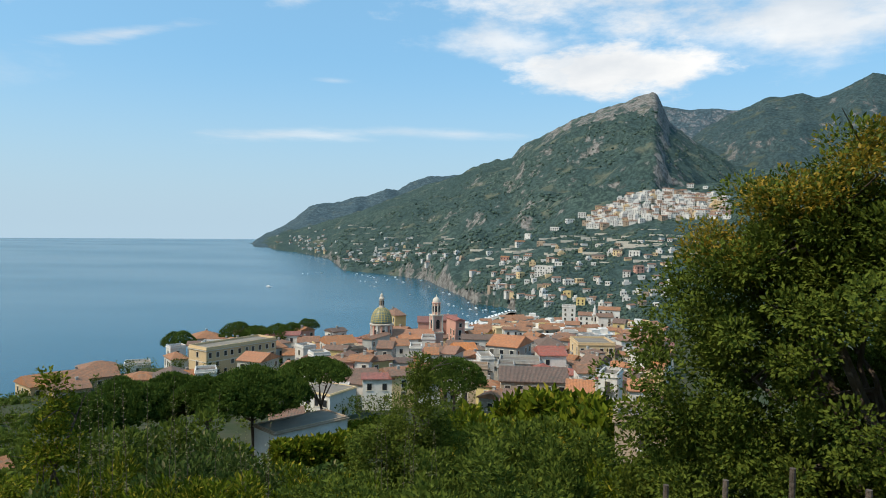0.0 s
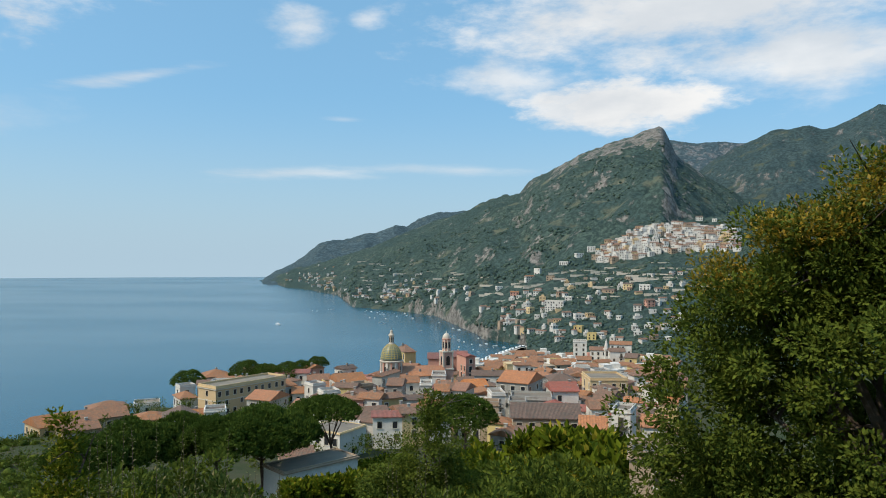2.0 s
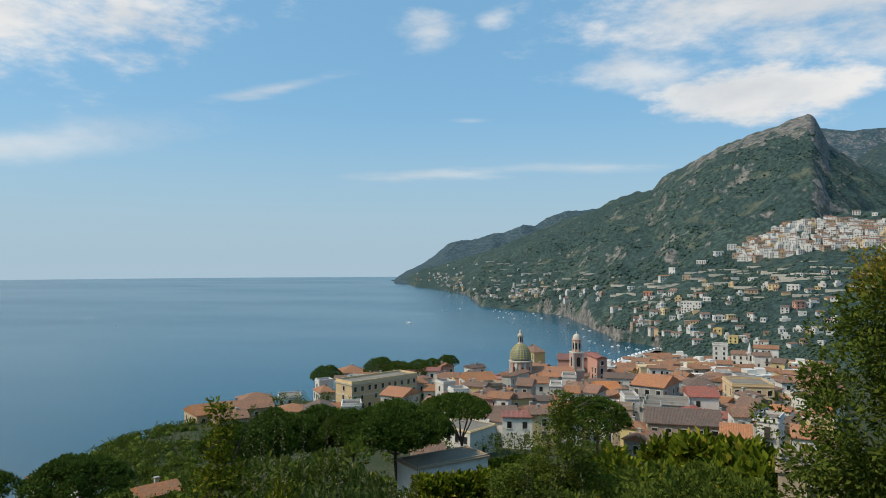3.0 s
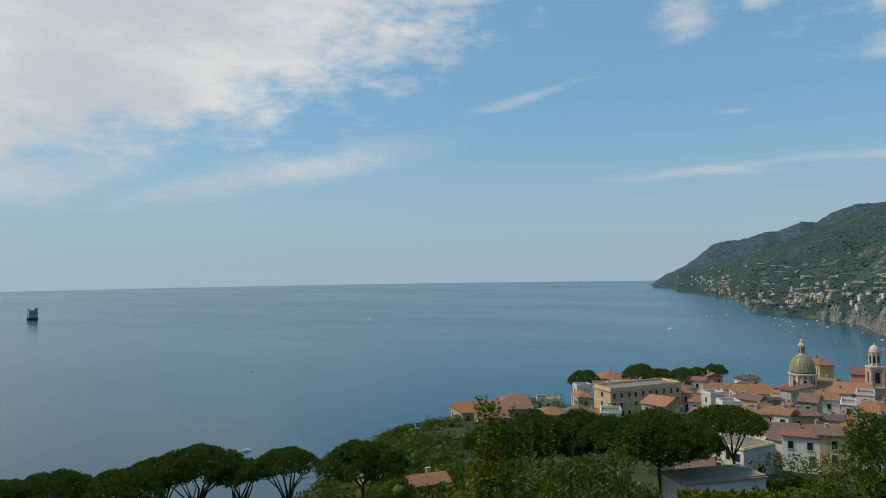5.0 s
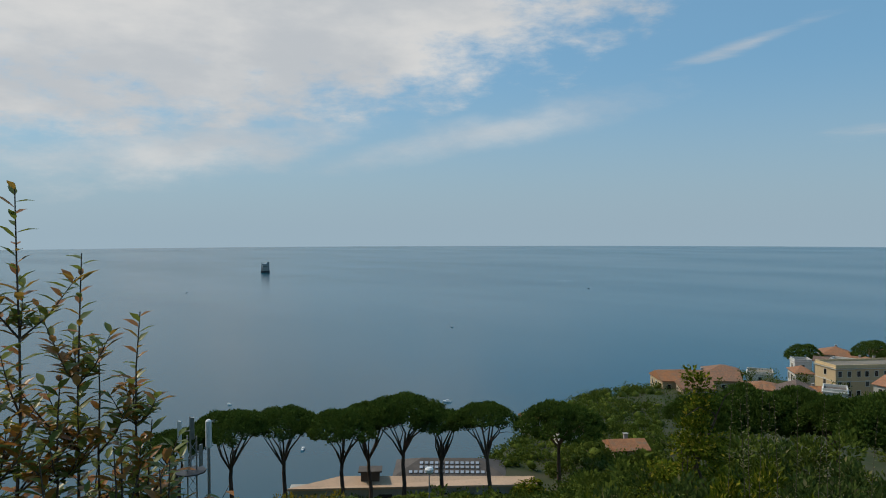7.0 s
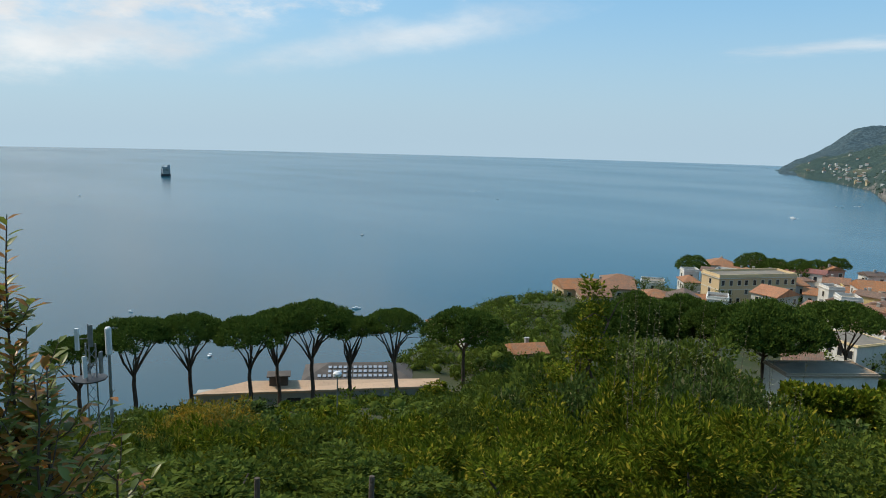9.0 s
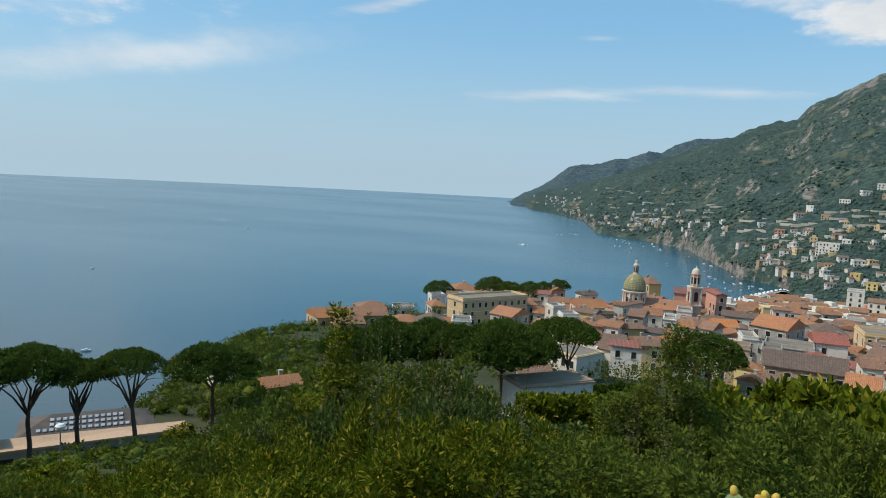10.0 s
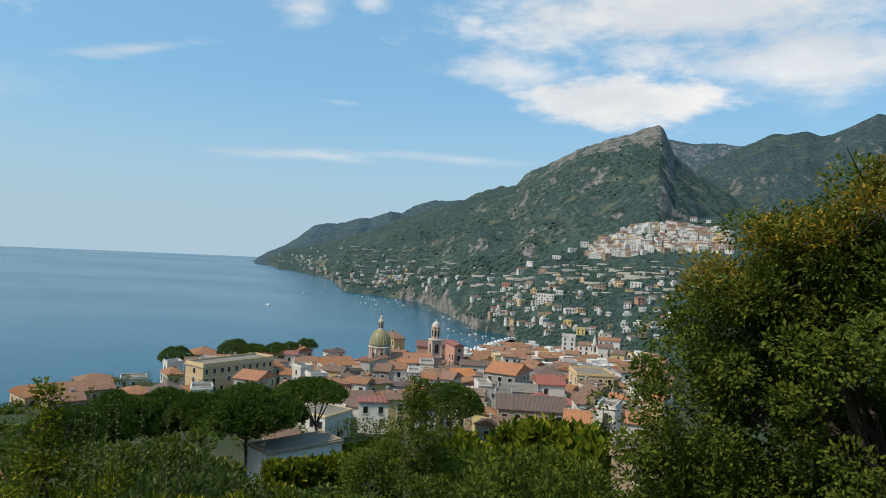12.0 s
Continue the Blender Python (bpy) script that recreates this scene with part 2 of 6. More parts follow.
WHITE_PAINT = surface("white_paint", (0.8, 0.8, 0.8), (0.74, 0.74, 0.73), 1.0, 0.45, 0.002)
SHUTTER = surface("dark_shutter", (0.06, 0.055, 0.05), (0.085, 0.07, 0.055), 1.5, 0.6, 0.004, 8, None, 0, 0.4)
GLASS = surface("dark_window", (0.018, 0.02, 0.024), (0.03, 0.032, 0.036), 0.8, 0.15, 0.0, 8, None, 0, 0.4, 0.5)
BARK = surface("bark", (0.085, 0.065, 0.05), (0.13, 0.10, 0.08), 2.5, 0.95, 0.03, 6)
PINE_BARK = surface("pine_bark", (0.10, 0.065, 0.05), (0.15, 0.10, 0.075), 1.5, 0.95, 0.05, 5)
SAND = surface("beach_sand", (0.42, 0.38, 0.32), (0.34, 0.31, 0.27), 0.08, 0.95, 0.02, 10)
NEEDLES = foliage("pine_needles", (0.030, 0.060, 0.011), (0.088, 0.132, 0.022), 0.8, 0.05, 0.2)
# hill woods: leaf colour paled and blued to carry the distance haze
WOODS = foliage("hazed_tree_crowns", (0.060, 0.096, 0.080), (0.090, 0.128, 0.094), 0.8, 0.05, 0.15)
LEAVES = foliage("oak_leaves", (0.024, 0.046, 0.008), (0.138, 0.172, 0.026), 0.7, 0.05, 0.26)
BRIGHT_LEAVES = foliage("laurel_leaves", (0.022, 0.046, 0.004), (0.150, 0.180, 0.012), 0.7, 0.05, 0.26, (0.32, 0.27, 0.03), 0.14)
GREY_LEAVES = foliage("olive_leaves", (0.028, 0.056, 0.012), (0.110, 0.148, 0.034), 0.7, 0.05, 0.24, (0.22, 0.20, 0.09), 0.08)
AUTUMN = foliage("autumn_leaves", (0.24, 0.19, 0.02), (0.42, 0.27, 0.03), 0.5, 0.2, 0.4, (0.10, 0.14, 0.02), 0.45)

# ---- building blocks ----
def obj(name, bm_or_mesh, mat, parent=None, label=""):
    if isinstance(bm_or_mesh, bmesh.types.BMesh):
        me = bpy.data.meshes.new(name)
        bm_or_mesh.to_mesh(me)
        bm_or_mesh.free()
    else:
        me = bm_or_mesh
    if mat is not None and not me.materials:
        me.materials.append(mat)
    ob = new(name, me)
    if parent is not None:
        ob.parent = parent
    if label:
        ob["label"] = label
    return ob


part = obj


def block(bm, x0, x1, y0, y1, z0, z1):
    v = [bm.verts.new(p) for p in ((x0, y0, z0), (x1, y0, z0), (x1, y1, z0), (x0, y1, z0), (x0, y0, z1), (x1, y0, z1), (x1, y1, z1), (x0, y1, z1))]
    for f in ((0, 3, 2, 1), (4, 5, 6, 7), (0, 1, 5, 4), (1, 2, 6, 5), (2, 3, 7, 6), (3, 0, 4, 7)):
        bm.faces.new([v[i] for i in f])
    return bm


def tube(bm, points, radii, sides=7):
    """A bent, tapered tube through the points."""
    rings = []
    for i, p in enumerate(points):
        p = Vector(p)
        d = (Vector(points[min(i + 1, len(points) - 1)]) - Vector(points[max(i - 1, 0)])).normalized()
        s = d.orthogonal().normalized()
        t = d.cross(s)
        rings.append([bm.verts.new(p + radii[i] * (math.cos(a) * s + math.sin(a) * t)) for a in (2 * math.pi * k / sides for k in range(sides))])
    for a, b in zip(rings, rings[1:]):
        for k in range(sides):
            bm.faces.new((a[k], a[(k + 1) % sides], b[(k + 1) % sides], b[k]))
    bm.faces.new(rings[0][::-1])
    bm.faces.new(rings[-1])
    return bm


def lathe(bm, profile, sides=24):
    """A turned shape from (radius, height) pairs."""
    rings = [[bm.verts.new((r * math.cos(2 * math.pi * k / sides), r * math.sin(2 * math.pi * k / sides), z)) for k in range(sides)] for r, z in profile]
    for a, b in zip(rings, rings[1:]):
        for k in range(sides):
            bm.faces.new((a[k], a[(k + 1) % sides], b[(k + 1) % sides], b[k]))
    bm.faces.new(rings[0][::-1])
    bm.faces.new(rings[-1])
    return bm


def raw_mesh(name, verts, faces):
    """A mesh from arrays: verts (n, 3), faces (m, 3 or 4)."""
    verts, faces = np.asarray(verts, np.float32), np.asarray(faces, np.int32)
    me = bpy.data.meshes.new(name)
    me.vertices.add(len(verts))
    me.vertices.foreach_set("co", verts.ravel())
    n = faces.shape[1]
    me.loops.add(faces.size)
    me.loops.foreach_set("vertex_index", faces.ravel())
    me.polygons.add(len(faces))
    me.polygons.foreach_set("loop_start", np.arange(0, faces.size, n, dtype=np.int32))
    me.update(calc_edges=True)
    me.validate()
    return me


def sheet(name, xyz, closed=False):
    """A grid mesh from an array (rows, columns, 3), smooth shaded."""
    a, b = xyz.shape[:2]
    i = np.arange(a * b).reshape(a, b)
    if closed:
        i = np.concatenate([i, i[:, :1]], 1)
    f = np.stack([i[:-1, :-1], i[:-1, 1:], i[1:, 1:], i[1:, :-1]], -1).reshape(-1, 4)
    me = raw_mesh(name, xyz.reshape(-1, 3), f[:, ::-1])
    me.polygons.foreach_set("use_smooth", np.ones(len(f), bool))
    return me


def spot(az, d, z=0.0):
    """A place by its bearing to the left of the first view and its distance from the viewpoint."""
    return Vector((-d * math.sin(radians(az)), d * math.cos(radians(az)), z))


def level(el, d):
    return EYE + d * math.tan(radians(el))


def ramp(v, pairs):
    """Straight lines between (position, value) pairs, given by rising position."""
    return np.interp(v, [p[0] for p in pairs], [p[1] for p in pairs])


def waves(x, y, size, octaves=5, rough=0.5, seed=0):
    """Smooth noise from -1 to 1 over arrays, by summed lattices of random values."""
    total, amp, norm = np.zeros(np.shape(x)), 1.0, 0.0
    table = np.random.RandomState(seed + 7).rand(256, 256) * 2 - 1
    for o in range(octaves):
        u, v = np.asarray(x) / size * 2**o + 31.7 * o, np.asarray(y) / size * 2**o + 17.3 * o
        i, j = np.floor(u).astype(int), np.floor(v).astype(int)
        s, t = u - i, v - j
        s, t = s * s * s * (s * (6 * s - 15) + 10), t * t * t * (t * (6 * t - 15) + 10)
        i0, j0, i1, j1 = i % 256, j % 256, (i + 1) % 256, (j + 1) % 256
        total = total + amp * ((table[i0, j0] * (1 - s) + table[i1, j0] * s) * (1 - t) + (table[i0, j1] * (1 - s) + table[i1, j1] * s) * t)
        norm += amp
        amp *= rough
    return total / norm * 1.6


# ---- the land: heights by bearing and distance ----
FALL = [(0, 98.4), (3, 98.3), (6, 96.4), (10, 94.0), (16, 91.0), (30, 84), (60, 72), (100, 62.5), (150, 56), (200, 51.5), (300, 45), (340, 43), (9999, 43)]
EDGE = [(-180, 330), (3, 330), (10, 325), (20, 300), (26, 258), (30, 240), (34, 222), (38, 205), (42, 165), (46, 122), (52, 106), (60, 104), (90, 100), (180, 100)]
SLOPE = [(-180, 420), (-7, 500), (-5.7, 520), (-2.2, 385), (0, 330), (4, 110), (10, 70), (34, 90), (42, 150), (50, 150), (60, 140), (180, 150)]


def ground_z(az, d):
    az, d = np.asarray(az, float), np.asarray(d, float)
    z = ramp(d, FALL)
    sink = np.clip((d - 82) / 26, 0, 1) * np.clip((az - 36) / 4, 0, 1)
    z = z - 3.5 * sink
    u = np.clip((d - ramp(az, EDGE)) / ramp(az, SLOPE), 0, 1.4)
    z = z * np.clip(1 - u, 0, 1) ** 1.25 - 8 * np.clip(u - 1, 0, 1)
    z = np.where(az < -6.2, np.maximum(z, 5.0), z)
    back = np.clip((np.abs(az - 5) - 95) / 35, 0, 1)
    back = back * back * (3 - 2 * back)
    return z * (1 - back) + back * (98.4 + 0.42 * np.clip(d - 6, 0, 520))


SHORE = [(-70, 760), (-12, 780), (-6.65, 813), (-5.71, 856), (-2.68, 917), (-0.8, 1046), (-0.33, 1120), (1.55, 1320), (3.89, 1419), (6.21, 1497), (8.28, 1589), (9.0, 1950), (9.43, 2136), (11.69, 2556), (13.47, 2835), (15.27, 3744), (17, 4400)]
CREST = [(-70, 3000), (-22, 2950), (-18, 2700), (-16.7, 2600), (-10, 2750), (0, 3050), (8, 3350), (13, 3650), (15.27, 3850), (17, 4600)]
CREST_UP = [(-70, 3.5), (-30, 4.2), (-22.64, 5.12), (-19.77, 6.9), (-17.86, 8.46), (-17.28, 9.77), (-16.88, 10.55), (-16.54, 10.74), (-14.62, 10.16), (-12.44, 9.53), (-10.23, 8.77), (-8.22, 7.72), (-6.63, 7.0), (-5.5, 5.82), (-4.58, 5.72), (-2.97, 5.25), (-1.36, 4.41), (1.19, 3.5), (3.97, 2.5), (6.72, 1.3), (10.36, 0.1), (13.04, -0.5), (14.36, -1.0), (15.27, -1.42), (17, -3)]
BLUFF = [(-12, 10), (-6, 10), (-4, 14), (-2, 17), (-0.8, 20), (1.0, 27), (2.4, 24), (3.4, 14), (5.0, 9), (7, 9), (9, 14), (12, 12), (17, 8)]
SPUR = [(-70, 1250), (-20, 1280), (-12, 1180), (-6, 1060), (-2.5, 1000), (0, 1150), (2, 1400)]
SPUR_UP = [(-70, 7), (-34, 6), (-28.3, 5.29), (-24.6, 4.5), (-22.67, 3.9), (-17.77, 3.3), (-15.64, 2.95), (-14.35, 2.4), (-12.6, 1.6), (-9.93, 0.6), (-8, -0.45), (-6, -1.7), (-4.3, -2.9), (-2.6, -4.1), (-1.2, -4.9), (0, -6), (2, -8)]


def hills_z(az, d):
    """The great slope over the bay and the spur before it with the hill village."""
    az, d = np.asarray(az, float), np.asarray(d, float)
    x, y = -d * np.sin(np.radians(az)), d * np.cos(np.radians(az))
    near, far = ramp(az, SHORE) + 22 * waves(x, y, 150, 5, 0.62, 3) + 26 * np.abs(waves(x, y, 55, 4, 0.62, 13)), ramp(az, CREST)
    top = EYE + far * np.tan(np.radians(ramp(az, CREST_UP)))
    u = (d - near) / (far - near)
    w = np.clip(u, 0, 1)
    cliff = (ramp(az, BLUFF) * (1 + 0.8 * waves(x, y, 120, 4, 0.65, 5))) * (1 - np.exp(-np.clip(d - near, 0, None) / 22)) * (1 - w)
    folds = waves(x, y, 420, 5, 0.55, 1)
    ribs = np.abs(waves(x * 0.9 + 0.35 * y, y, 300, 4, 0.6, 2))
    rise = top * w**1.12 + cliff + (55 * folds - 60 * ribs + 25) * np.clip(4 * w * (1 - w), 0, 1) * np.clip(top / 400, 0.12, 1)
    rise = np.where(u > 1, top - (d - far) * 0.45, rise)
    rise = rise + 7 * waves(x, y, 60, 4, 0.6, 4) * np.clip(w * 12, 0, 1)
    slope = np.where(u < 0, np.maximum(-14, (d - near) * 0.9), rise)
    first, crest = ramp(az, SHORE) - 40, ramp(az, SPUR)
    first = np.where(az < -5.0, ramp(az, [(-70, 560), (-20, 600), (-9, 690), (-5.0, 835)]), first)
    head = EYE + crest * np.tan(np.radians(ramp(az, SPUR_UP)))
    v = (d - first) / (crest - first)
    q = np.clip(v, 0, 1)
    spur = 4 + (head - 4) * (0.75 * q + 0.25 * q * q) + 9 * waves(x, y, 130, 4, 0.55, 6) * np.clip(5 * q * (1 - q), 0, 1)
    spur = np.where(v > 1, head - (d - crest) * 0.3, spur)
    spur = np.where((v < 0) | (az > 1.5) | ((d < near) & (az > -6.0)), -14, spur)
    return np.maximum(slope, spur)


def land_z(az, d):
    return float(np.maximum(ground_z(az, d), hills_z(az, d) if (d > 540 and -65 < az < 17) else -20))


def land_hit(az, el, start=560.0, stop=4200.0):
    """Where the line of sight at this bearing and height angle meets the hills: distance and height."""
    d = np.arange(start, stop, 6.0)
    z = np.maximum(ground_z(az + 0 * d, d), hills_z(az + 0 * d, d))
    over = np.nonzero(z > EYE + d * math.tan(radians(el)))[0]
    k = over[0] if len(over) else len(d) - 1
    return float(d[k]), float(z[k])


def polar(az, d):
    a, r = np.meshgrid(az, d, indexing="ij")
    return a, r, -r * np.sin(np.radians(a)), r * np.cos(np.radians(a))


a, r, x, y = polar(np.arange(-180, 180, 0.6), np.concatenate([[0.05], np.geomspace(1.5, 900, 120)]))
gz = ground_z(a, r) + waves(x, y, 14, 4, 0.5, 8) * np.clip(r / 120, 0.04, 0.8)
gz = np.where(r > 760, np.minimum(gz, gz - (r - 760) * 0.15), gz)
ground = obj("ground", sheet("ground", np.stack([x, y, gz], -1).transpose(1, 0, 2), True), EARTH)
tagged(ground, "terraced earth and grass slope falling to the sea", "ground", kind="structure")

a, r, x, y = polar(np.arange(-66, 16.6, 0.14), np.concatenate([np.arange(560, 1500, 7), np.arange(1500, 2500, 16), np.arange(2500, 4300, 30)]))
hz = hills_z(a, r)
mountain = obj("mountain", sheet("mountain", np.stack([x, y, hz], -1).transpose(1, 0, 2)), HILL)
tagged(mountain, "wooded mountain with bare rock summit above sea cliffs", "mountain", kind="structure")


def ridge(name, profile, near, far, base, seed, mat, label):
    """A mountain range further off: its skyline by bearing and height angle."""
    a, r, x, y = polar(np.arange(profile[0][0], profile[-1][0], 0.16), np.linspace(near, far * 1.12, 70))
    top = EYE + far * np.tan(np.radians(ramp(a, profile)))
    u = (r - near) / (far - near)
    w = np.clip(u, 0, 1)
    z = base + (top - base) * w**1.1 + 70 * (waves(x, y, 500, 6, 0.58, seed) - 0.6 * np.abs(waves(x, y, 260, 5, 0.6, seed + 1))) * np.clip(4 * w * (1 - w), 0, 1) * np.clip(top / 500, 0, 1)
    z = np.where(u > 1, top - (r - far) * 0.5, z) + 8 * waves(x, y, 90, 5, 0.6, seed + 2)
    z = np.where(top < 12, np.minimum(z, top), z)
    ob = obj(name, sheet(name, np.stack([x, y, z], -1).transpose(1, 0, 2)), mat)
    return tagged(ob, label, "mountain", kind="structure")


# their haze comes from the bluish slope colours, not from the air
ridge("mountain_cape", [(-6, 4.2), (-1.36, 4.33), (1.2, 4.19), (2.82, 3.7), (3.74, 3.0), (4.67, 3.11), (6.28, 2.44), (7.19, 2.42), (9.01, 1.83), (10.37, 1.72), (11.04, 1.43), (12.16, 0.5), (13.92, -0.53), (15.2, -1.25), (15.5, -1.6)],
      3000, 3950, -4, 20, HAZED_HILL, "distant cape in haze-tinted green sloping down to the sea")
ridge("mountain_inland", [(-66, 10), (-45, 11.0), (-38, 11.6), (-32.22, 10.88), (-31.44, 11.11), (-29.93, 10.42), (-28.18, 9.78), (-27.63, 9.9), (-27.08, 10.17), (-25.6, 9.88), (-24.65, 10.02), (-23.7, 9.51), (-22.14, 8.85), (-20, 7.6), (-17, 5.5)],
      2300, 3400, 150, 30, RANGE, "dark mountain range in haze-tinted green behind the village")
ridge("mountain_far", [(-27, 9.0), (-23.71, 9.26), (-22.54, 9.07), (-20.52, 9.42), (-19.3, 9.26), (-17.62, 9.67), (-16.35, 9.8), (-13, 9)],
      3800, 4400, 350, 40, HAZED_HILL, "far mountain crest in a haze-tinted colour")

a, r, x, y = polar(np.arange(-180, 180, 1.5), np.concatenate([[0.5], np.geomspace(60, 4960, 90)]))
sea = obj("water", sheet("water", np.stack([x, y, 0 * x], -1).transpose(1, 0, 2), True), SEA)
tagged(sea, "calm blue sea reaching to a hazy horizon", "sea", kind="structure")

# ---- houses ----
def window_mesh(w, h, name):
    """A stone surround with a sill, around an opening of w by h, its foot at the origin, looking to -y."""
    bm = bmesh.new()
    block(bm, -w / 2 - 0.14, -w / 2, -0.07, 0.05, 0, h)
    block(bm, w / 2, w / 2 + 0.14, -0.07, 0.05, 0, h)
    block(bm, -w / 2 - 0.14, w / 2 + 0.14, -0.09, 0.05, h, h + 0.18)
    block(bm, -w / 2 - 0.22, w / 2 + 0.22, -0.18, 0.05, -0.12, 0)
    me = bpy.data.meshes.new(name)
    bm.to_mesh(me)
    bm.free()
    me.materials.append(TRIM)
    return me


def pane_mesh(w, h, y, mat, name):
    me = bpy.data.meshes.new(name)
    bm = block(bmesh.new(), -w / 2, w / 2, y, 0.04, 0, h)
    bm.to_mesh(me)
    bm.free()
    me.materials.append(mat)
    return me


WIN = [(window_mesh(1.15, 1.7, "window"), pane_mesh(1.15, 1.7, -0.02, GLASS, "pane"), pane_mesh(1.15, 1.7, -0.05, SHUTTER, "shutter")),
       (window_mesh(1.25, 2.3, "window"), pane_mesh(1.25, 2.3, -0.02, GLASS, "pane"), pane_mesh(1.25, 2.3, -0.05, SHUTTER, "shutter"))]
FAR_WIN = pane_mesh(1.5, 1.9, -0.06, GLASS, "window")
CHIMNEY = bpy.data.meshes.new("chimney")
_b = block(block(bmesh.new(), -0.35, 0.35, -0.3, 0.3, -1.0, 1.1), -0.45, 0.45, -0.4, 0.4, 1.1, 1.25)
_b.to_mesh(CHIMNEY)
_b.free()
CHIMNEY.materials.append(WALLS["grey"])
BALCONY = bpy.data.meshes.new("balcony")
_b = block(bmesh.new(), -1.3, 1.3, -0.9, 0, -0.15, 0)
for k in range(14):
    block(_b, -1.27 + k * 0.195, -1.24 + k * 0.195, -0.88, -0.85, 0, 1.0)
block(_b, -1.3, 1.3, -0.89, -0.84, 1.0, 1.05)
_b.to_mesh(BALCONY)
_b.free()
BALCONY.materials.append(DARK_METAL)
rng = random.Random(5)
TAKEN = []


def hip_roof(w, dp, rise, over, hip):
    """Two or four slopes over a w by dp plan, the ridge along x, with a thick eave."""
    bm = bmesh.new()
    x, y, t = w / 2 + over, dp / 2 + over, 0.2
    k = min(x - 0.01, y) if hip else 0.0
    low = [bm.verts.new(p) for p in ((-x, -y, -t), (x, -y, -t), (x, y, -t), (-x, y, -t))]
    mid = [bm.verts.new(p) for p in ((-x, -y, 0), (x, -y, 0), (x, y, 0), (-x, y, 0))]
    r0, r1 = bm.verts.new((-x + k, 0, rise)), bm.verts.new((x - k, 0, rise))
    for i in range(4):
        bm.faces.new((low[i], low[(i + 1) % 4], mid[(i + 1) % 4], mid[i]))
    bm.faces.new(low[::-1])
    bm.faces.new((mid[0], mid[1], r1, r0))
    bm.faces.new((mid[2], mid[3], r0, r1))
    bm.faces.new((mid[1], mid[2], r1))
    bm.faces.new((mid[3], mid[0], r0))
    return bm


def put_window(parent, kind, shut, x, y, z, turn, balcony=False):
    frame_me, pane, shutter = WIN[kind]
    wdw = obj("window", frame_me, None, parent)
    wdw.matrix_basis = pose(x, y, z, 0, 0, turn)
    part("shutter" if shut else "pane", shutter if shut else pane, None, wdw)
    if balcony:
        b = obj("balcony", BALCONY, None, parent)
        b.matrix_basis = pose(x, y, z, 0, 0, turn)


def house(az, el, d, w, dp, turn, wall, roof, shape, label, floors=3, rise=None, gap=2.9, base=None, far=False, name="house", group="houses of the town", cap=None, rim=1.0):
    """A house whose eaves stand at a height angle as seen from the viewpoint; its near wall's middle at the bearing and distance."""
    top = level(el, d)
    low = min(land_z(az, d), land_z(az, d + dp * 0.5)) - 0.6 if base is None else base
    low = min(low, top - 4.0)
    h = top - low
    home = new(name)
    home.matrix_basis = Matrix.Translation(spot(az, d, low)) @ pose(0, 0, 0, 0, 0, az + turn)
    tagged(home, label, "house", group)
    TAKEN.append((home.matrix_basis @ Vector((0, dp / 2, 0)), max(w, dp) / 2))
    part("wall", block(bmesh.new(), -w / 2, w / 2, 0, dp, 0, h), WALLS[wall], home)
    if shape == "flat":
        bm = bmesh.new()
        block(bm, -w / 2 - 0.25, w / 2 + 0.25, -0.25, dp + 0.25, h, h + 0.25)
        block(bm, -w / 2, w / 2, 0, 0.25, h + 0.25, h + rim)
        block(bm, -w / 2, w / 2, dp - 0.25, dp, h + 0.25, h + rim)
        block(bm, -w / 2, -w / 2 + 0.25, 0.25, dp - 0.25, h + 0.25, h + rim)
        block(bm, w / 2 - 0.25, w / 2, 0.25, dp - 0.25, h + 0.25, h + rim)
        part("parapet", bm, cap or WALLS[wall], home)
        part("roof", block(bmesh.new(), -w / 2 + 0.25, w / 2 - 0.25, 0.25, dp - 0.25, h + 0.25, h + 0.32), FLAT, home)
    else:
        span = w if shape == "end" else dp
        up = rise or 0.2 * span
        rf = part("roof", hip_roof(span if shape == "x" else (dp if shape == "end" else w), w if shape == "end" else dp, up, 0.45, shape == "hip"), ROOFS[roof], home)
        rf.matrix_basis = pose(0, dp / 2, h + 0.2, 0, 0, 90 if shape == "end" else 0)
        if shape == "end":
            bm = bmesh.new()
            for y in (0.0, dp - 0.3):
                v = [bm.verts.new(p) for p in ((-w / 2, y, h), (w / 2, y, h), (0, y, h + up), (-w / 2, y + 0.3, h), (w / 2, y + 0.3, h), (0, y + 0.3, h + up))]
                for f in ((0, 1, 2), (5, 4, 3), (0, 3, 4, 1), (1, 4, 5, 2), (2, 5, 3, 0)):
                    bm.faces.new([v[i] for i in f])
            part("gable", bm, WALLS[wall], home)
        if rng.random() < 0.6 and not far:
            c = obj("chimney", CHIMNEY, None, home)
            c.matrix_basis = pose(rng.uniform(-0.3, 0.3) * w, dp * rng.uniform(0.4, 0.7), h + up * 0.75)
    for side, length in (("front", w), ("left", dp), ("right", dp)):
        if (side == "left" and turn < -30) or (side == "right" and turn > 30):
            continue
        n = max(1, int((length - 0.8) / gap))
        for f in range(min(floors, int(h / 2.9))):
            z = h - 2.75 - 3.05 * f
            tall = rng.random() < 0.35
            for k in range(n):
                if rng.random() < (0.12 if side == "front" else 0.4) or z < 0.6:
                    continue
                s = (k + 0.5) / n * length - length / 2 + rng.uniform(-0.2, 0.2)
                at = (s, 0.0, 0) if side == "front" else ((-w / 2, dp / 2 - s, -90) if side == "left" else (w / 2, dp / 2 + s, 90))
                if far:
                    o = obj("window", FAR_WIN, None, home)
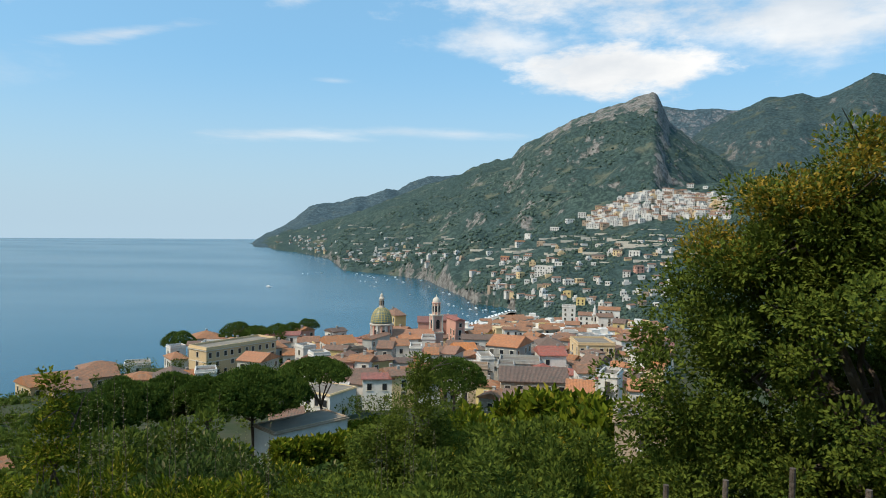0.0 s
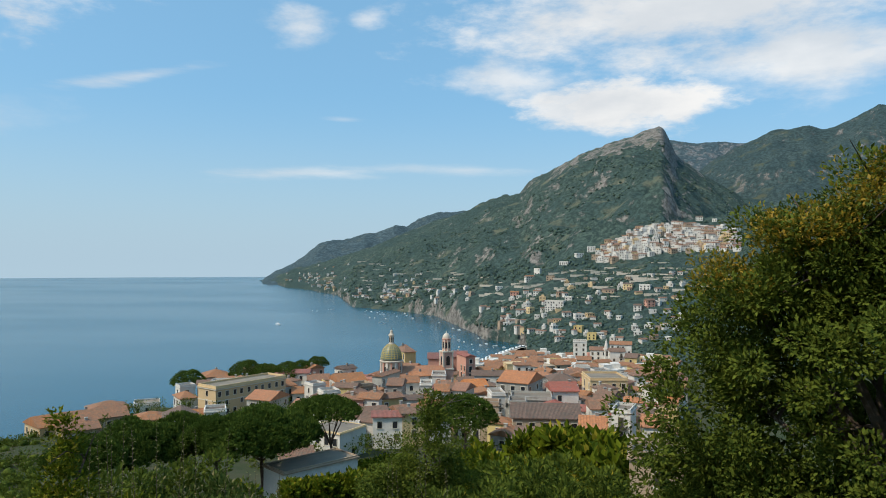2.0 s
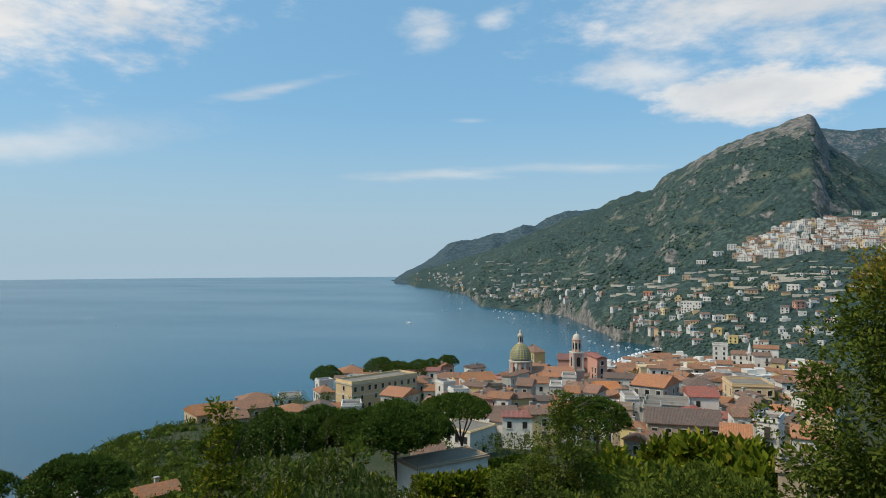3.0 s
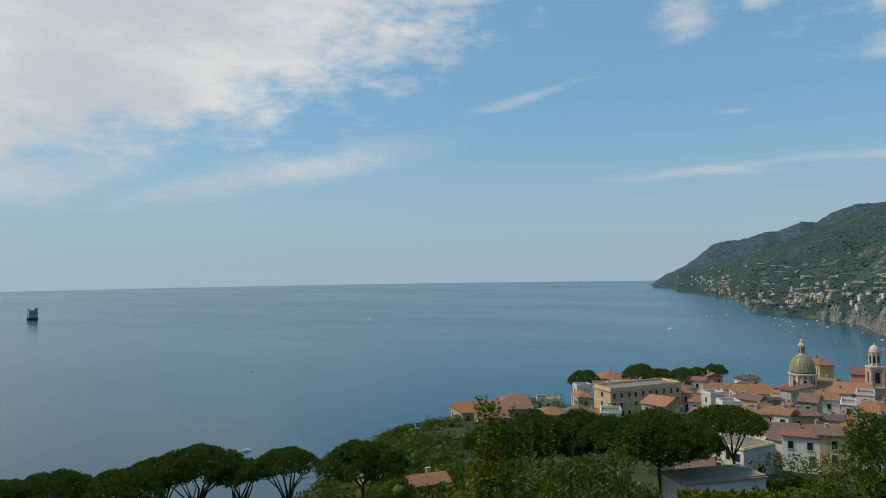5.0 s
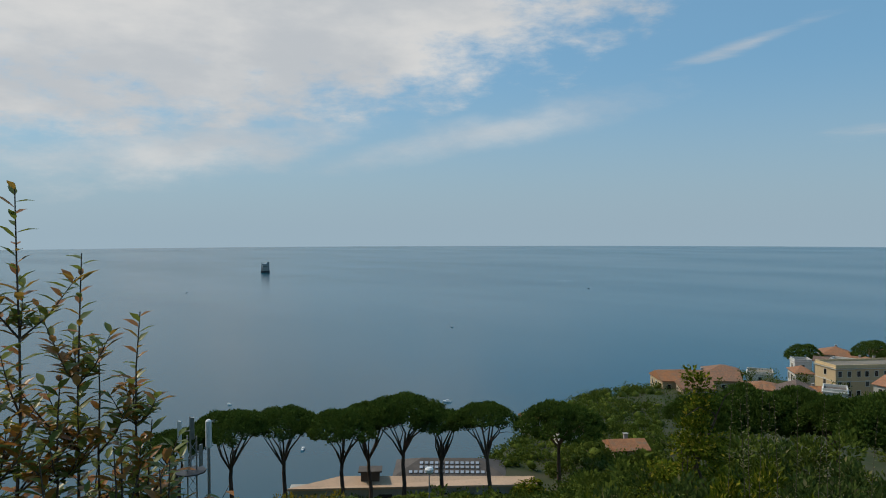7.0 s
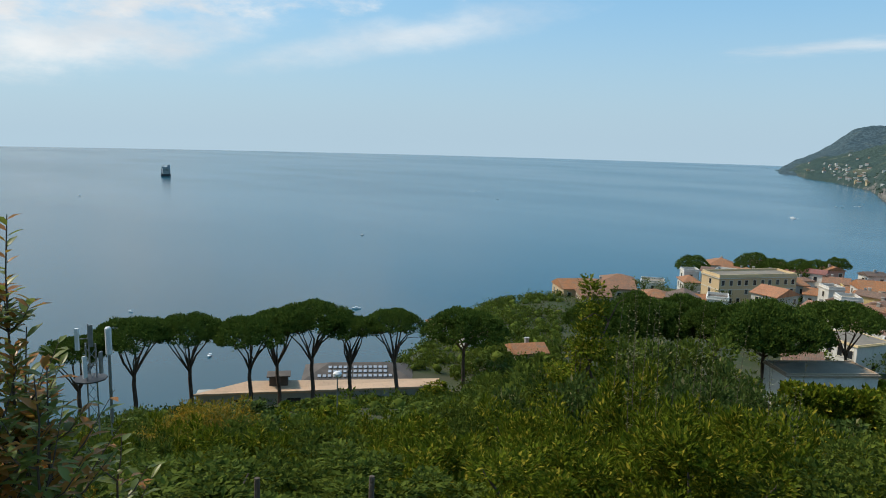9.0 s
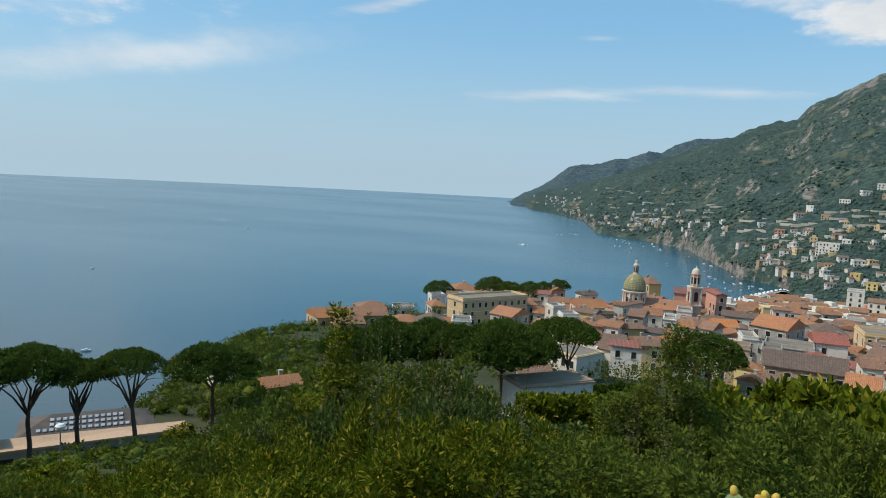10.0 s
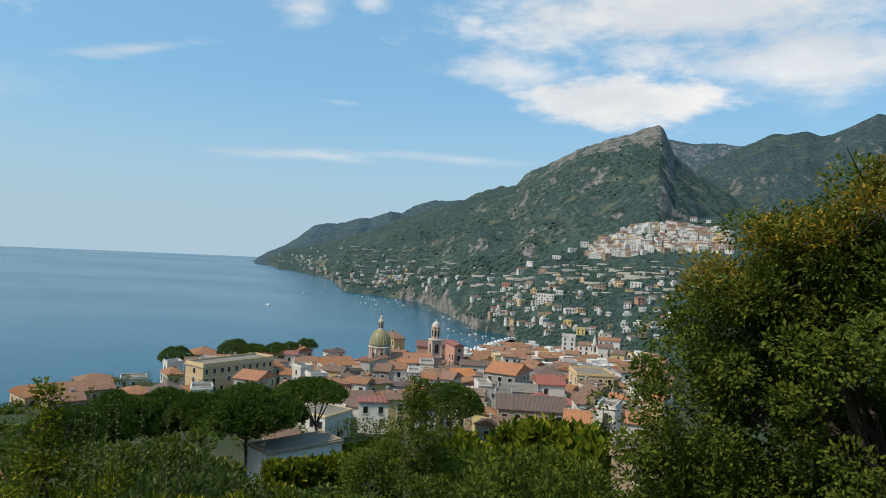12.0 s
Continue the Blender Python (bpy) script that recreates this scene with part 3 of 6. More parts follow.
                    o.matrix_basis = pose(at[0], at[1], z, 0, 0, at[2])
                else:
                    put_window(home, 1 if tall else 0, rng.random() < 0.3, at[0], at[1], z - (0.5 if tall else 0), at[2], tall and side == "front" and rng.random() < 0.6)
    return home


# ---- the town: houses that stand out ----
house(29.93, -11.65, 232, 7.4, 12, 20, "cream", "tile", "gable", "pale yellow house with red tile roof above the sea")
house(28.09, -12.14, 222, 9.2, 10, 14, "tan", "tile", "gable", "tan plastered house with a red tile roof")
house(27.13, -11.43, 240, 17.9, 11, 10, "tan", "tile", "gable", "long tan house with a red clay tile roof")
house(26.25, -10.83, 252, 11.7, 10, 10, "tan", "tile", "hip", "upper house with hipped clay tile roof")
house(23.77, -10.7, 305, 9.7, 9, 0, "white", "flat", "flat", "small white flat-roofed house by the sea")
house(23.55, -11.82, 226, 9.4, 9, 0, "tan", "tile", "hip", "low house with orange hipped tile roof")
house(21.38, -11.84, 214, 9.4, 9, 0, "white", "brown", "end", "white gabled house with weathered tile roof")
house(19.87, -11.84, 218, 4.0, 8, 20, "white", "tile", "gable", "small white house with tile roof")
house(18.85, -11.56, 216, 6.0, 7, 0, "white", "flat", "flat", "small white flat-roofed house")
house(20.76, -10.43, 265, 5.9, 10, 15, "white", "tile", "hip", "white house with hipped tile roof")
house(15.61, -10.82, 236, 8.9, 11, -35, "grey", "orange", "gable", "grey tan house with an orange tile roof")
house(18.65, -8.91, 305, 10.9, 12, 10, "white", "tile", "hip", "white villa with hipped tile roof near the sea")
house(17.65, -9.43, 295, 11.5, 10, 0, "white", "tile", "gable", "white house with low tile roof")
house(15.58, -8.72, 315, 12.8, 10, 0, "pink", "red", "gable", "house with a red tile roof among pines")
house(13.07, -9.84, 268, 4.7, 12, 25, "white", "tile", "hip", "tall white house with a hipped tile roof")
house(12.11, -10.45, 262, 7.7, 9, 0, "white", "tile", "gable", "white house with clay tile roof")
house(10.73, -10.16, 268, 7.5, 10, 10, "cream", "tile", "gable", "cream house with a clay tile roof")
house(12.59, -11.42, 228, 4.0, 8, -30, "white", "orange", "gable", "small white house with orange roof")
house(10.91, -9.45, 285, 8.4, 9, 0, "yellow", "tile", "gable", "yellow house with clay tile roof")
house(9.85, -9.79, 278, 4.0, 8, 15, "yellow", "flat", "flat", "yellow block with flat roof")
house(8.13, -9.66, 256, 10.5, 12, 18, "white", "tile", "gable", "big white house with a clay tile roof")
house(9.42, -11.03, 236, 8.5, 9, 10, "yellow", "red", "gable", "yellowish house with red tile roof")
house(6.17, -9.24, 258, 4.0, 14, -30, "grey", "tile", "end", "tall grey gabled house with tile roof")
house(4.74, -10.0, 228, 4.8, 9, -10, "grey", "tile", "gable", "grey and white house with balconies")
house(3.32, -9.77, 246, 5.6, 9, 10, "white", "tile", "gable", "white house with balconies and tile roof")
house(2.14, -9.99, 240, 4.0, 8, 0, "white", "flat", "flat", "white flat-roofed house in the town")
house(1.09, -9.25, 262, 5.1, 8, 0, "white", "flat", "flat", "white house beside the bell tower")
house(-0.07, -10.25, 226, 5.3, 10, 20, "tan", "brown", "hip", "tan house with a brown hipped roof")
house(0.85, -10.48, 214, 4.0, 8, 0, "white", "tile", "gable", "small white house with tile roof")
house(-0.54, -10.41, 216, 4.0, 9, -20, "white", "orange", "gable", "white house with bright tile roof")
house(-2.09, -10.06, 236, 7.0, 9, 15, "white", "orange", "gable", "white house with orange tile roof")
house(-2.91, -9.2, 275, 12.1, 8, 0, "white", "brown", "gable", "low white house with pale tile roof")
house(3.44, -7.32, 315, 5.2, 14, 20, "yellow", "tile", "hip", "large yellow house with hipped tile roof behind the church")
house(1.27, -7.86, 302, 7.4, 10, 0, "pink", "red", "gable", "pink house with a red roof")
house(-0.36, -7.69, 306, 9.0, 10, 0, "pink", "red", "gable", "pink house with a red flat-pitched roof")
house(-1.52, -7.68, 292, 4.1, 12, 20, "pink", "red", "end", "tall pink house with red roof")
house(-4.98, -9.71, 212, 9.6, 13, -22, "grey", "orange", "gable", "white and grey house with bright orange tile roof")
house(-3.82, -10.77, 200, 4.0, 8, 10, "white", "flat", "flat", "narrow white house between the roofs")
house(-6.48, -11.04, 198, 11.6, 9, 0, "grey", "flat", "flat", "low grey stone house with a roof terrace")
house(-9.23, -10.3, 206, 7.6, 10, 12, "white", "red", "gable", "white two storey house with red roof")
house(-7.71, -10.33, 232, 5.7, 10, -10, "grey", "orange", "hip", "house with an orange hipped roof")
house(-9.06, -9.51, 258, 9.4, 12, 10, "grey", "brown", "hip", "grey house with broad brown hipped roof")
house(-5.34, -11.39, 190, 4.6, 7, 0, "grey", "flat", "flat", "grey stone annex in the town")
house(-12.65, -9.31, 242, 12.6, 14, 14, "cream", "flat", "flat", "long ochre building with a flat roof")
house(-12.02, -10.95, 192, 4.8, 11, -20, "white", "brown", "gable", "white house with weathered brown roof")
house(-12.81, -10.79, 200, 4.0, 9, 20, "white", "brown", "hip", "white house with a brown hipped roof")
house(-11.91, -11.58, 178, 4.0, 8, 10, "white", "tile", "gable", "small white house with tile roof")
house(-13.57, -11.77, 165, 4.3, 8, -10, "white", "flat", "flat", "white house with roof terrace")
house(-11.41, -13.1, 150, 5.4, 9, 0, "tan", "orange", "gable", "low house with an orange tile roof")
house(-16.1, -12.71, 158, 4.9, 9, 0, "white", "orange", "gable", "white house with curved gable and orange roof")
house(6.28, -12.46, 188, 7.3, 10, 10, "brick", "brown", "gable", "reddish house with a brown tile roof and white windows")
house(12.42, -15.55, 150, 6.6, 9, 8, "tan", "brown", "gable", "low house with brown tile roof")
house(-7.7, -12.46, 164, 15.7, 12, 4, "tan", "brown", "gable", "long low house with a weathered brown roof")
house(-6.19, -14.33, 128, 5.7, 9, -12, "tan", "brown", "gable", "low house with a brown tile roof among trees")
house(-8.43, -7.94, 418, 6.8, 9, 0, "yellow", "flat", "flat", "bright yellow apartment block")
house(-9.39, -8.05, 410, 10.1, 10, 10, "cream", "tile", "gable", "cream house with tile roof")
house(-10.69, -7.77, 425, 8.3, 9, 0, "white", "tile", "gable", "white house with tile roof")
house(-11.82, -6.97, 440, 10.0, 9, 0, "white", "tile", "gable", "white apartment house in the town")
house(-13.34, -7.03, 430, 8.7, 9, 10, "white", "brown", "gable", "tall white apartment house")
house(-14.33, -7.48, 400, 6.5, 10, -10, "yellow", "brown", "gable", "yellow apartment house in the town")
house(-13.57, -6.47, 455, 13.3, 9, 0, "white", "tile", "gable", "white church building with a long tile roof")
house(-7.64, -8.53, 400, 8.5, 9, 5, "tan", "tile", "gable", "tan house with tile roof")
house(-10.38, -6.35, 470, 8.8, 9, 0, "white", "flat", "flat", "white house on the hillside")

# ---- leaves and trees ----
def clumps(name, places, sizes, seed, mat):
    """Uneven crowns, each a lumpy twenty-sided body."""
    rs = np.random.RandomState(seed)
    t = (1 + 5**0.5) / 2
    v = np.array([(-1, t, 0), (1, t, 0), (-1, -t, 0), (1, -t, 0), (0, -1, t), (0, 1, t), (0, -1, -t), (0, 1, -t), (t, 0, -1), (t, 0, 1), (-t, 0, -1), (-t, 0, 1)]) / 1.9
    f = np.array([(0, 11, 5), (0, 5, 1), (0, 1, 7), (0, 7, 10), (0, 10, 11), (1, 5, 9), (5, 11, 4), (11, 10, 2), (10, 7, 6), (7, 1, 8), (3, 9, 4), (3, 4, 2), (3, 2, 6), (3, 6, 8), (3, 8, 9), (4, 9, 5), (2, 4, 11), (6, 2, 10), (8, 6, 7), (9, 8, 1)])
    n = len(places)
    a = rs.uniform(0, 6.28, n)
    w = v[None] * (1 + rs.uniform(-0.35, 0.35, (n, 12, 1)))
    w = np.stack([w[..., 0] * np.cos(a)[:, None] - w[..., 1] * np.sin(a)[:, None], w[..., 0] * np.sin(a)[:, None] + w[..., 1] * np.cos(a)[:, None], w[..., 2] * rs.uniform(0.7, 1.15, n)[:, None]], -1)
    q = np.asarray(places)[:, None] + w * np.asarray(sizes)[:, None, None]
    return obj(name, raw_mesh(name, q.reshape(-1, 3), (f[None] + 12 * np.arange(n)[:, None, None]).reshape(-1, 3)), mat)


def leaf_mesh(name, centres, radii, count, size, seed, slim=0.45, up=0.25, out=0.5, squash=1.0, length_var=0.4, heart=(0, 0, 0)):
    """Many small folded leaves in tufts round the centres."""
    rs = np.random.RandomState(seed)
    centres, radii = np.asarray(centres, float), np.asarray(radii, float)
    k = rs.randint(0, len(centres), count)
    v = rs.normal(size=(count, 3))
    v /= np.linalg.norm(v, axis=1, keepdims=True)
    p = centres[k] + v * (radii[k] * rs.uniform(0.25, 1, count) ** 0.5)[:, None] * (1, 1, squash)
    away = p - np.asarray(heart)
    away /= np.linalg.norm(away, axis=1, keepdims=True) + 1e-9
    along = v * 0.9 + away * out + rs.normal(size=(count, 3)) * 0.45
    along[:, 2] += up
    along /= np.linalg.norm(along, axis=1, keepdims=True)
    side = np.cross(along, rs.normal(size=(count, 3)) * 0.6 + away + (0, 0, 0.5))
    side /= np.linalg.norm(side, axis=1, keepdims=True) + 1e-9
    nrm = np.cross(side, along)
    ln = (size * (1 + length_var * rs.uniform(-1, 1, count)))[:, None]
    mid = p + along * ln * 0.45
    q = np.stack([p, mid + side * ln * slim / 2 + nrm * ln * 0.08, p + along * ln - nrm * ln * 0.1, mid - side * ln * slim / 2 + nrm * ln * 0.08], 1)
    i = np.arange(count)[:, None] * 4
    f = np.concatenate([i + (0, 1, 2), i + (0, 2, 3)], 0)
    return raw_mesh(name, q.reshape(-1, 3), f)


def crown_points(count, ellipsoids, seed, gaps=0.35, shell=0.55):
    """Places for tufts in and on lumpy ellipsoids (x, y, z, rx, ry, rz), denser toward the outside."""
    rs = np.random.RandomState(seed)
    pts = []
    weights = np.array([e[3] * e[4] + e[4] * e[5] for e in ellipsoids])
    weights = weights / weights.sum()
    while len(pts) < count:
        e = ellipsoids[rs.choice(len(ellipsoids), p=weights)]
        v = rs.normal(size=3)
        v /= np.linalg.norm(v)
        r = rs.uniform(shell, 1.0) * (1 + 0.22 * math.sin(5 * v[0] + seed) * math.cos(4 * v[2] + 3 * v[1]))
        p = np.array(e[:3]) + v * r * np.array(e[3:])
        if noise.noise(Vector(p * (2.2 / max(e[3:])) + seed)) > -gaps * 0.5 - 0.1 or rs.rand() < 0.35:
            pts.append(p)
    return np.array(pts)


def limbs(thing, foot, targets, r0, seed, mat, crook=0.25, name="limb"):
    """Bent limbs from a fork to places in the crown."""
    rs = random.Random(seed)
    for t in targets:
        a, b = Vector(foot), Vector(t)
        m1, m2 = a.lerp(b, 0.35), a.lerp(b, 0.7)
        n = (b - a).length * crook
        m1 += Vector((rs.uniform(-n, n) * 0.5, rs.uniform(-n, n) * 0.5, rs.uniform(0, n)))
        m2 += Vector((rs.uniform(-n, n) * 0.5, rs.uniform(-n, n) * 0.5, rs.uniform(-n, n) * 0.3))
        bm = tube(bmesh.new(), [a, m1, m2, b], [r0, r0 * 0.72, r0 * 0.45, r0 * 0.15], 6)
        for _ in range(2):
            e = m2.lerp(b, rs.uniform(0, 0.6))
            f = e + Vector((rs.uniform(-1, 1), rs.uniform(-1, 1), rs.uniform(-0.1, 0.9))) * (b - a).length * 0.3
            tube(bm, [e, e.lerp(f, 0.5) + Vector((0, 0, n * 0.2)), f], [r0 * 0.35, r0 * 0.22, r0 * 0.08], 5)
        part(name, bm, mat, thing)


def pine_tree(label, height, width, deep, seed, lean=0.0, tufts=1000, blades=21000, place=None, wall=0.30):
    """A stone pine: bare trunk, fan of limbs, flat umbrella of needles."""
    rs = random.Random(seed)
    tree = new("pine_tree")
    tagged(tree, label, "pine tree", "stone pines")
    fork = Vector((lean * 0.7, 0, height * 0.5))
    part("trunk", tube(bmesh.new(), [(0, 0, -1.0), (lean * 0.2 + rs.uniform(-0.2, 0.2), 0.1, height * 0.2), (lean * 0.45, -0.1, height * 0.38), fork], [wall * 1.25, wall, wall * 0.9, wall * 0.8], 9), PINE_BARK, tree)
    np_rs = np.random.RandomState(seed)
    lobes = [np_rs.uniform(0, 6.28) for _ in range(3)]

    def umbrella(count, top):
        """Places on the domed upper side or in the flat under side of the crown, with an uneven rim."""
        a, r = np_rs.uniform(0, 2 * math.pi, count), np.sqrt(np_rs.rand(count))
        rim = 0.5 * width * (1 + 0.09 * np.sin(3 * a + lobes[0]) + 0.07 * np.sin(5 * a + lobes[1]) + 0.05 * np.sin(8 * a + lobes[2]))
        x, y = rim * r * np.cos(a), rim * r * np.sin(a)
        lump = waves(x + 40 * seed, y, width * 0.22, 2, 0.5, 19)
        over = 0.05 + 0.62 * r**2.6 + 0.09 * lump
        under = 0.86 - 0.10 * r + 0.10 * lump
        z = height - deep * (over if top else over + (under - over) * np_rs.uniform(0.3, 1.0, count))
        return np.stack([lean * 1.3 + x, y, z], -1)

    pts = np.concatenate([umbrella(int(tufts * 0.62), True), umbrella(tufts - int(tufts * 0.62), False)])
    fat = width * np_rs.uniform(0.018, 0.036, len(pts))
    pts[:, 2] -= fat * 0.8
    goal = []
    for k in range(9):
        a, q = k * 2 * math.pi / 9 + rs.uniform(-0.3, 0.3), rs.uniform(0.22, 0.42)
        goal.append((lean * 1.3 + math.cos(a) * width * q, math.sin(a) * width * q, height - deep * rs.uniform(0.62, 0.8)))
    limbs(tree, fork - Vector((0, 0, 0.3)), goal[:5], wall * 0.62, seed, PINE_BARK, 0.10)
    limbs(tree, fork - Vector((lean * 0.15, 0, height * 0.06)), goal[5:], wall * 0.5, seed + 1, PINE_BARK, 0.10)
    crown = clumps("crown", pts, fat * 0.62, seed, NEEDLES)
    crown.parent = tree
    me = leaf_mesh("needles", pts, fat * 1.5, blades, 0.03 * width, seed, 0.42, 0.7, 0.6, 0.8, 0.4, (0, 0, height - deep * 2.5))
    part("needles", me, NEEDLES, crown)
    if place is not None:
        tree.matrix_basis = place
    return tree


def standing(az, d, turn=0.0, scale=1.0, sink=0.0):
    return Matrix.Translation(spot(az, d, land_z(az, d) - sink)) @ pose(0, 0, 0, 0, 0, turn) @ Matrix.Diagonal((scale, scale, scale, 1))


def pine_at(az, top_el, d, width_deg, seed, deep=0.27, lean=0.0, blades=12000, label="tall stone pine with a flat dark green crown"):
    z = land_z(az, d)
    h, w = level(top_el, d) - z, 1.06 * d * math.tan(radians(width_deg))
    return pine_tree(label, h, w, w * deep, seed, lean, blades=blades, place=standing(az, d))


# the row of umbrella pines above the sea
for i, (az, el, d, wd) in enumerate([(69.5, -15.0, 104, 4.6), (65.7, -13.8, 102, 5.8), (61.5, -14.0, 103, 5.6), (57.0, -14.2, 101, 6.2), (54.6, -14.0, 108, 5.0), (51.9, -13.25, 102, 6.0), (48.8, -14.4, 101, 4.6), (44.6, -14.1, 97, 4.9), (39.0, -13.7, 118, 6.4)]):
    pine_at(az, el, d, wd, 100 + i, 0.30 if i < 8 else 0.38, [0, 0.4, -0.3, 0.5, -0.6, 0.2, 0.5, -1.2, 0][i])
# pines before the town
for i, (az, el, d, wd) in enumerate([(27.6, -12.6, 118, 5.4), (24.6, -11.75, 124, 6.8), (21.3, -11.6, 128, 6.4), (18.7, -11.9, 122, 4.8), (15.3, -11.35, 120, 7.8)]):
    pine_at(az, el, d, wd, 120 + i, 0.42, 0, 23000, "broad stone pine with a dense rounded crown")
pine_at(9.45, -10.85, 132, 5.6, 131, 0.26, -1.6, 14000, "single umbrella pine with a leaning trunk before a white house")
pine_at(-1.1, -10.55, 150, 5.0, 132, 0.55, 0, 12000, "dense rounded stone pine among the roofs")
for i, (az, el, d, wd) in enumerate([(20.8, -8.3, 296, 2.5), (16.5, -7.75, 306, 2.6), (15.0, -8.05, 300, 2.2), (13.4, -7.95, 296, 2.6), (12.2, -7.85, 310, 2.2), (11.0, -7.5, 312, 1.7)]):
    pine_at(az, el, d, wd, 140 + i, 0.5, 0, 7000, "rounded stone pine on the cliff edge of town")


# ---- larger buildings of their own ----
def corner(az, el, d, w, dp, turn, right_end=False):
    """Bearing and distance of the near wall's middle, from the bearing and distance of its nearer corner."""
    c = spot(az, d)
    m = c + Matrix.Rotation(radians(az + turn), 3, "Z") @ Vector((-w / 2 if right_end else w / 2, 0, 0))
    r = math.hypot(m.x, m.y)
    return math.degrees(math.atan2(-m.x, m.y)), math.degrees(math.atan2(level(el, d) - EYE, r)), r


a0, e0, d0 = corner(18.72, -9.86, 245, 30, 10, 38)
villa = house(a0, e0, d0, 30, 10, 38, "cream", "flat", "flat", "large cream yellow villa with cornice and tall windows", 3, gap=2.7, name="villa")
vh = level(e0, d0) - villa.matrix_basis.translation.z
for z, s in ((vh - 4.3, 0.12), (vh - 0.35, 0.35)):
    part("cornice", block(bmesh.new(), -15 - s, 15 + s, -s, 10 + s, z, z + 0.22), TRIM, villa, "pale stone cornice")
a0, e0, d0 = corner(9.19, -13.75, 160, 10.5, 10, -40, True)
ph = house(a0, e0, d0, 10.5, 10, -40, "white", "flat", "flat", "white two storey house with balconies and a flat ochre terrace", 2, gap=2.4, name="villa", cap=WALLS["cream"], rim=0.45)
ta, te, td = corner(13.55, -16.55, 114, 14.5, 6.5, 31)
house(ta, te, td, 14.5, 6.5, 34, "white", "flat", "flat", "long white building with flat brown roof terrace", 0, name="building", cap=WALLS["tan"], rim=0.5)


def church():
    z0 = 48.0
    ch = new("church")
    ch.matrix_basis = Matrix.Translation(spot(5.0, 280, z0)) @ pose(0, 0, 0, 0, 0, 5.0)
    tagged(ch, "church with a green and yellow tiled dome and clay tile nave", "church")
    R = 4.35
    part("drum", lathe(bmesh.new(), [(R - 0.3, 0), (R - 0.3, 6.4), (R + 0.25, 6.5), (R + 0.25, 6.9), (R, 7.0), (R - 0.25, 7.1), (R - 0.25, 12.2), (R + 0.3, 12.4), (R + 0.45, 12.9), (R, 13.1)], 32), STONE, ch)
    for k in range(16):
        a = 360 / 16 * k
        c = part("pilaster", block(bmesh.new(), -0.32, 0.32, -0.3, 0.2, 7.0, 12.4), WALLS["white"] if k % 2 else WALLS["pink"], ch)
        c.matrix_basis = pose(0, 0, 0, 0, 0, a) @ pose(0, -R + 0.1, 0)
        if k % 2 == 0:
            w = obj("window", WIN[1][0], None, ch)
            w.matrix_basis = pose(0, 0, 0, 0, 0, a + 11.25) @ pose(0, -R + 0.2, 8.4)
            part("pane", WIN[1][1], None, w)
    shape = [(math.cos(t) ** 0.9 * (R - 0.1), 13.0 + 6.6 * math.sin(t)) for t in (radians(4.0 + 6.6 * i) for i in range(13))]
    part("dome", lathe(bmesh.new(), shape, 40), DOME_GREEN, ch, "dome of glazed green tiles")
    for k in range(20):
        bm = tube(bmesh.new(), [(-(r + 0.02), 0, z) for r, z in shape], [0.11] * 6 + [0.09] * 4 + [0.06] * 3, 5)
        part("rib", bm, DOME_YELLOW, ch).matrix_basis = pose(0, 0, 0, 0, 0, 18 * k)
    for i in range(1, 12):
        r, z = shape[i]
        part("band", lathe(bmesh.new(), [(r - 0.1, z - 0.1), (r + 0.07, z - 0.09), (r + 0.03, z + 0.09), (r - 0.1, z + 0.1)], 40), DOME_YELLOW, ch)
    part("lantern", lathe(bmesh.new(), [(1.25, 19.0), (1.25, 19.7), (0.95, 19.8), (0.95, 22.6), (1.2, 22.8), (1.15, 23.1), (0.7, 23.7), (0.55, 24.2), (0.6, 24.5), (0.35, 24.9), (0.12, 25.2)], 16), STONE, ch)
    for k in range(8):
        part("opening", block(bmesh.new(), -0.2, 0.2, -0.98, -0.8, 20.2, 22.2), GLASS, ch).matrix_basis = pose(0, 0, 0, 0, 0, 45 * k)
    part("cross", block(block(bmesh.new(), -0.06, 0.06, -0.06, 0.06, 25.1, 26.2), -0.3, 0.3, -0.05, 0.05, 25.7, 25.82), DARK_METAL, ch)
    n = part("nave", block(bmesh.new(), 3.5, 21, -3.5, 9, 0, 7.2), WALLS["tan"], ch)
    r = part("roof", hip_roof(17.5, 12.5, 2.9, 0.5, False), ORANGE_TILES, ch, "orange clay tile nave roof")
    r.matrix_basis = pose(12.2, 2.75, 7.4)
    part("wall", block(bmesh.new(), -6, 6, -5.5, 8, 0, 5.6), WALLS["tan"], ch)
    r2 = part("roof", hip_roof(12, 13.5, 1.8, 0.4, True), TILES, ch)
    r2.matrix_basis = pose(0, 1.25, 5.8)
    return ch


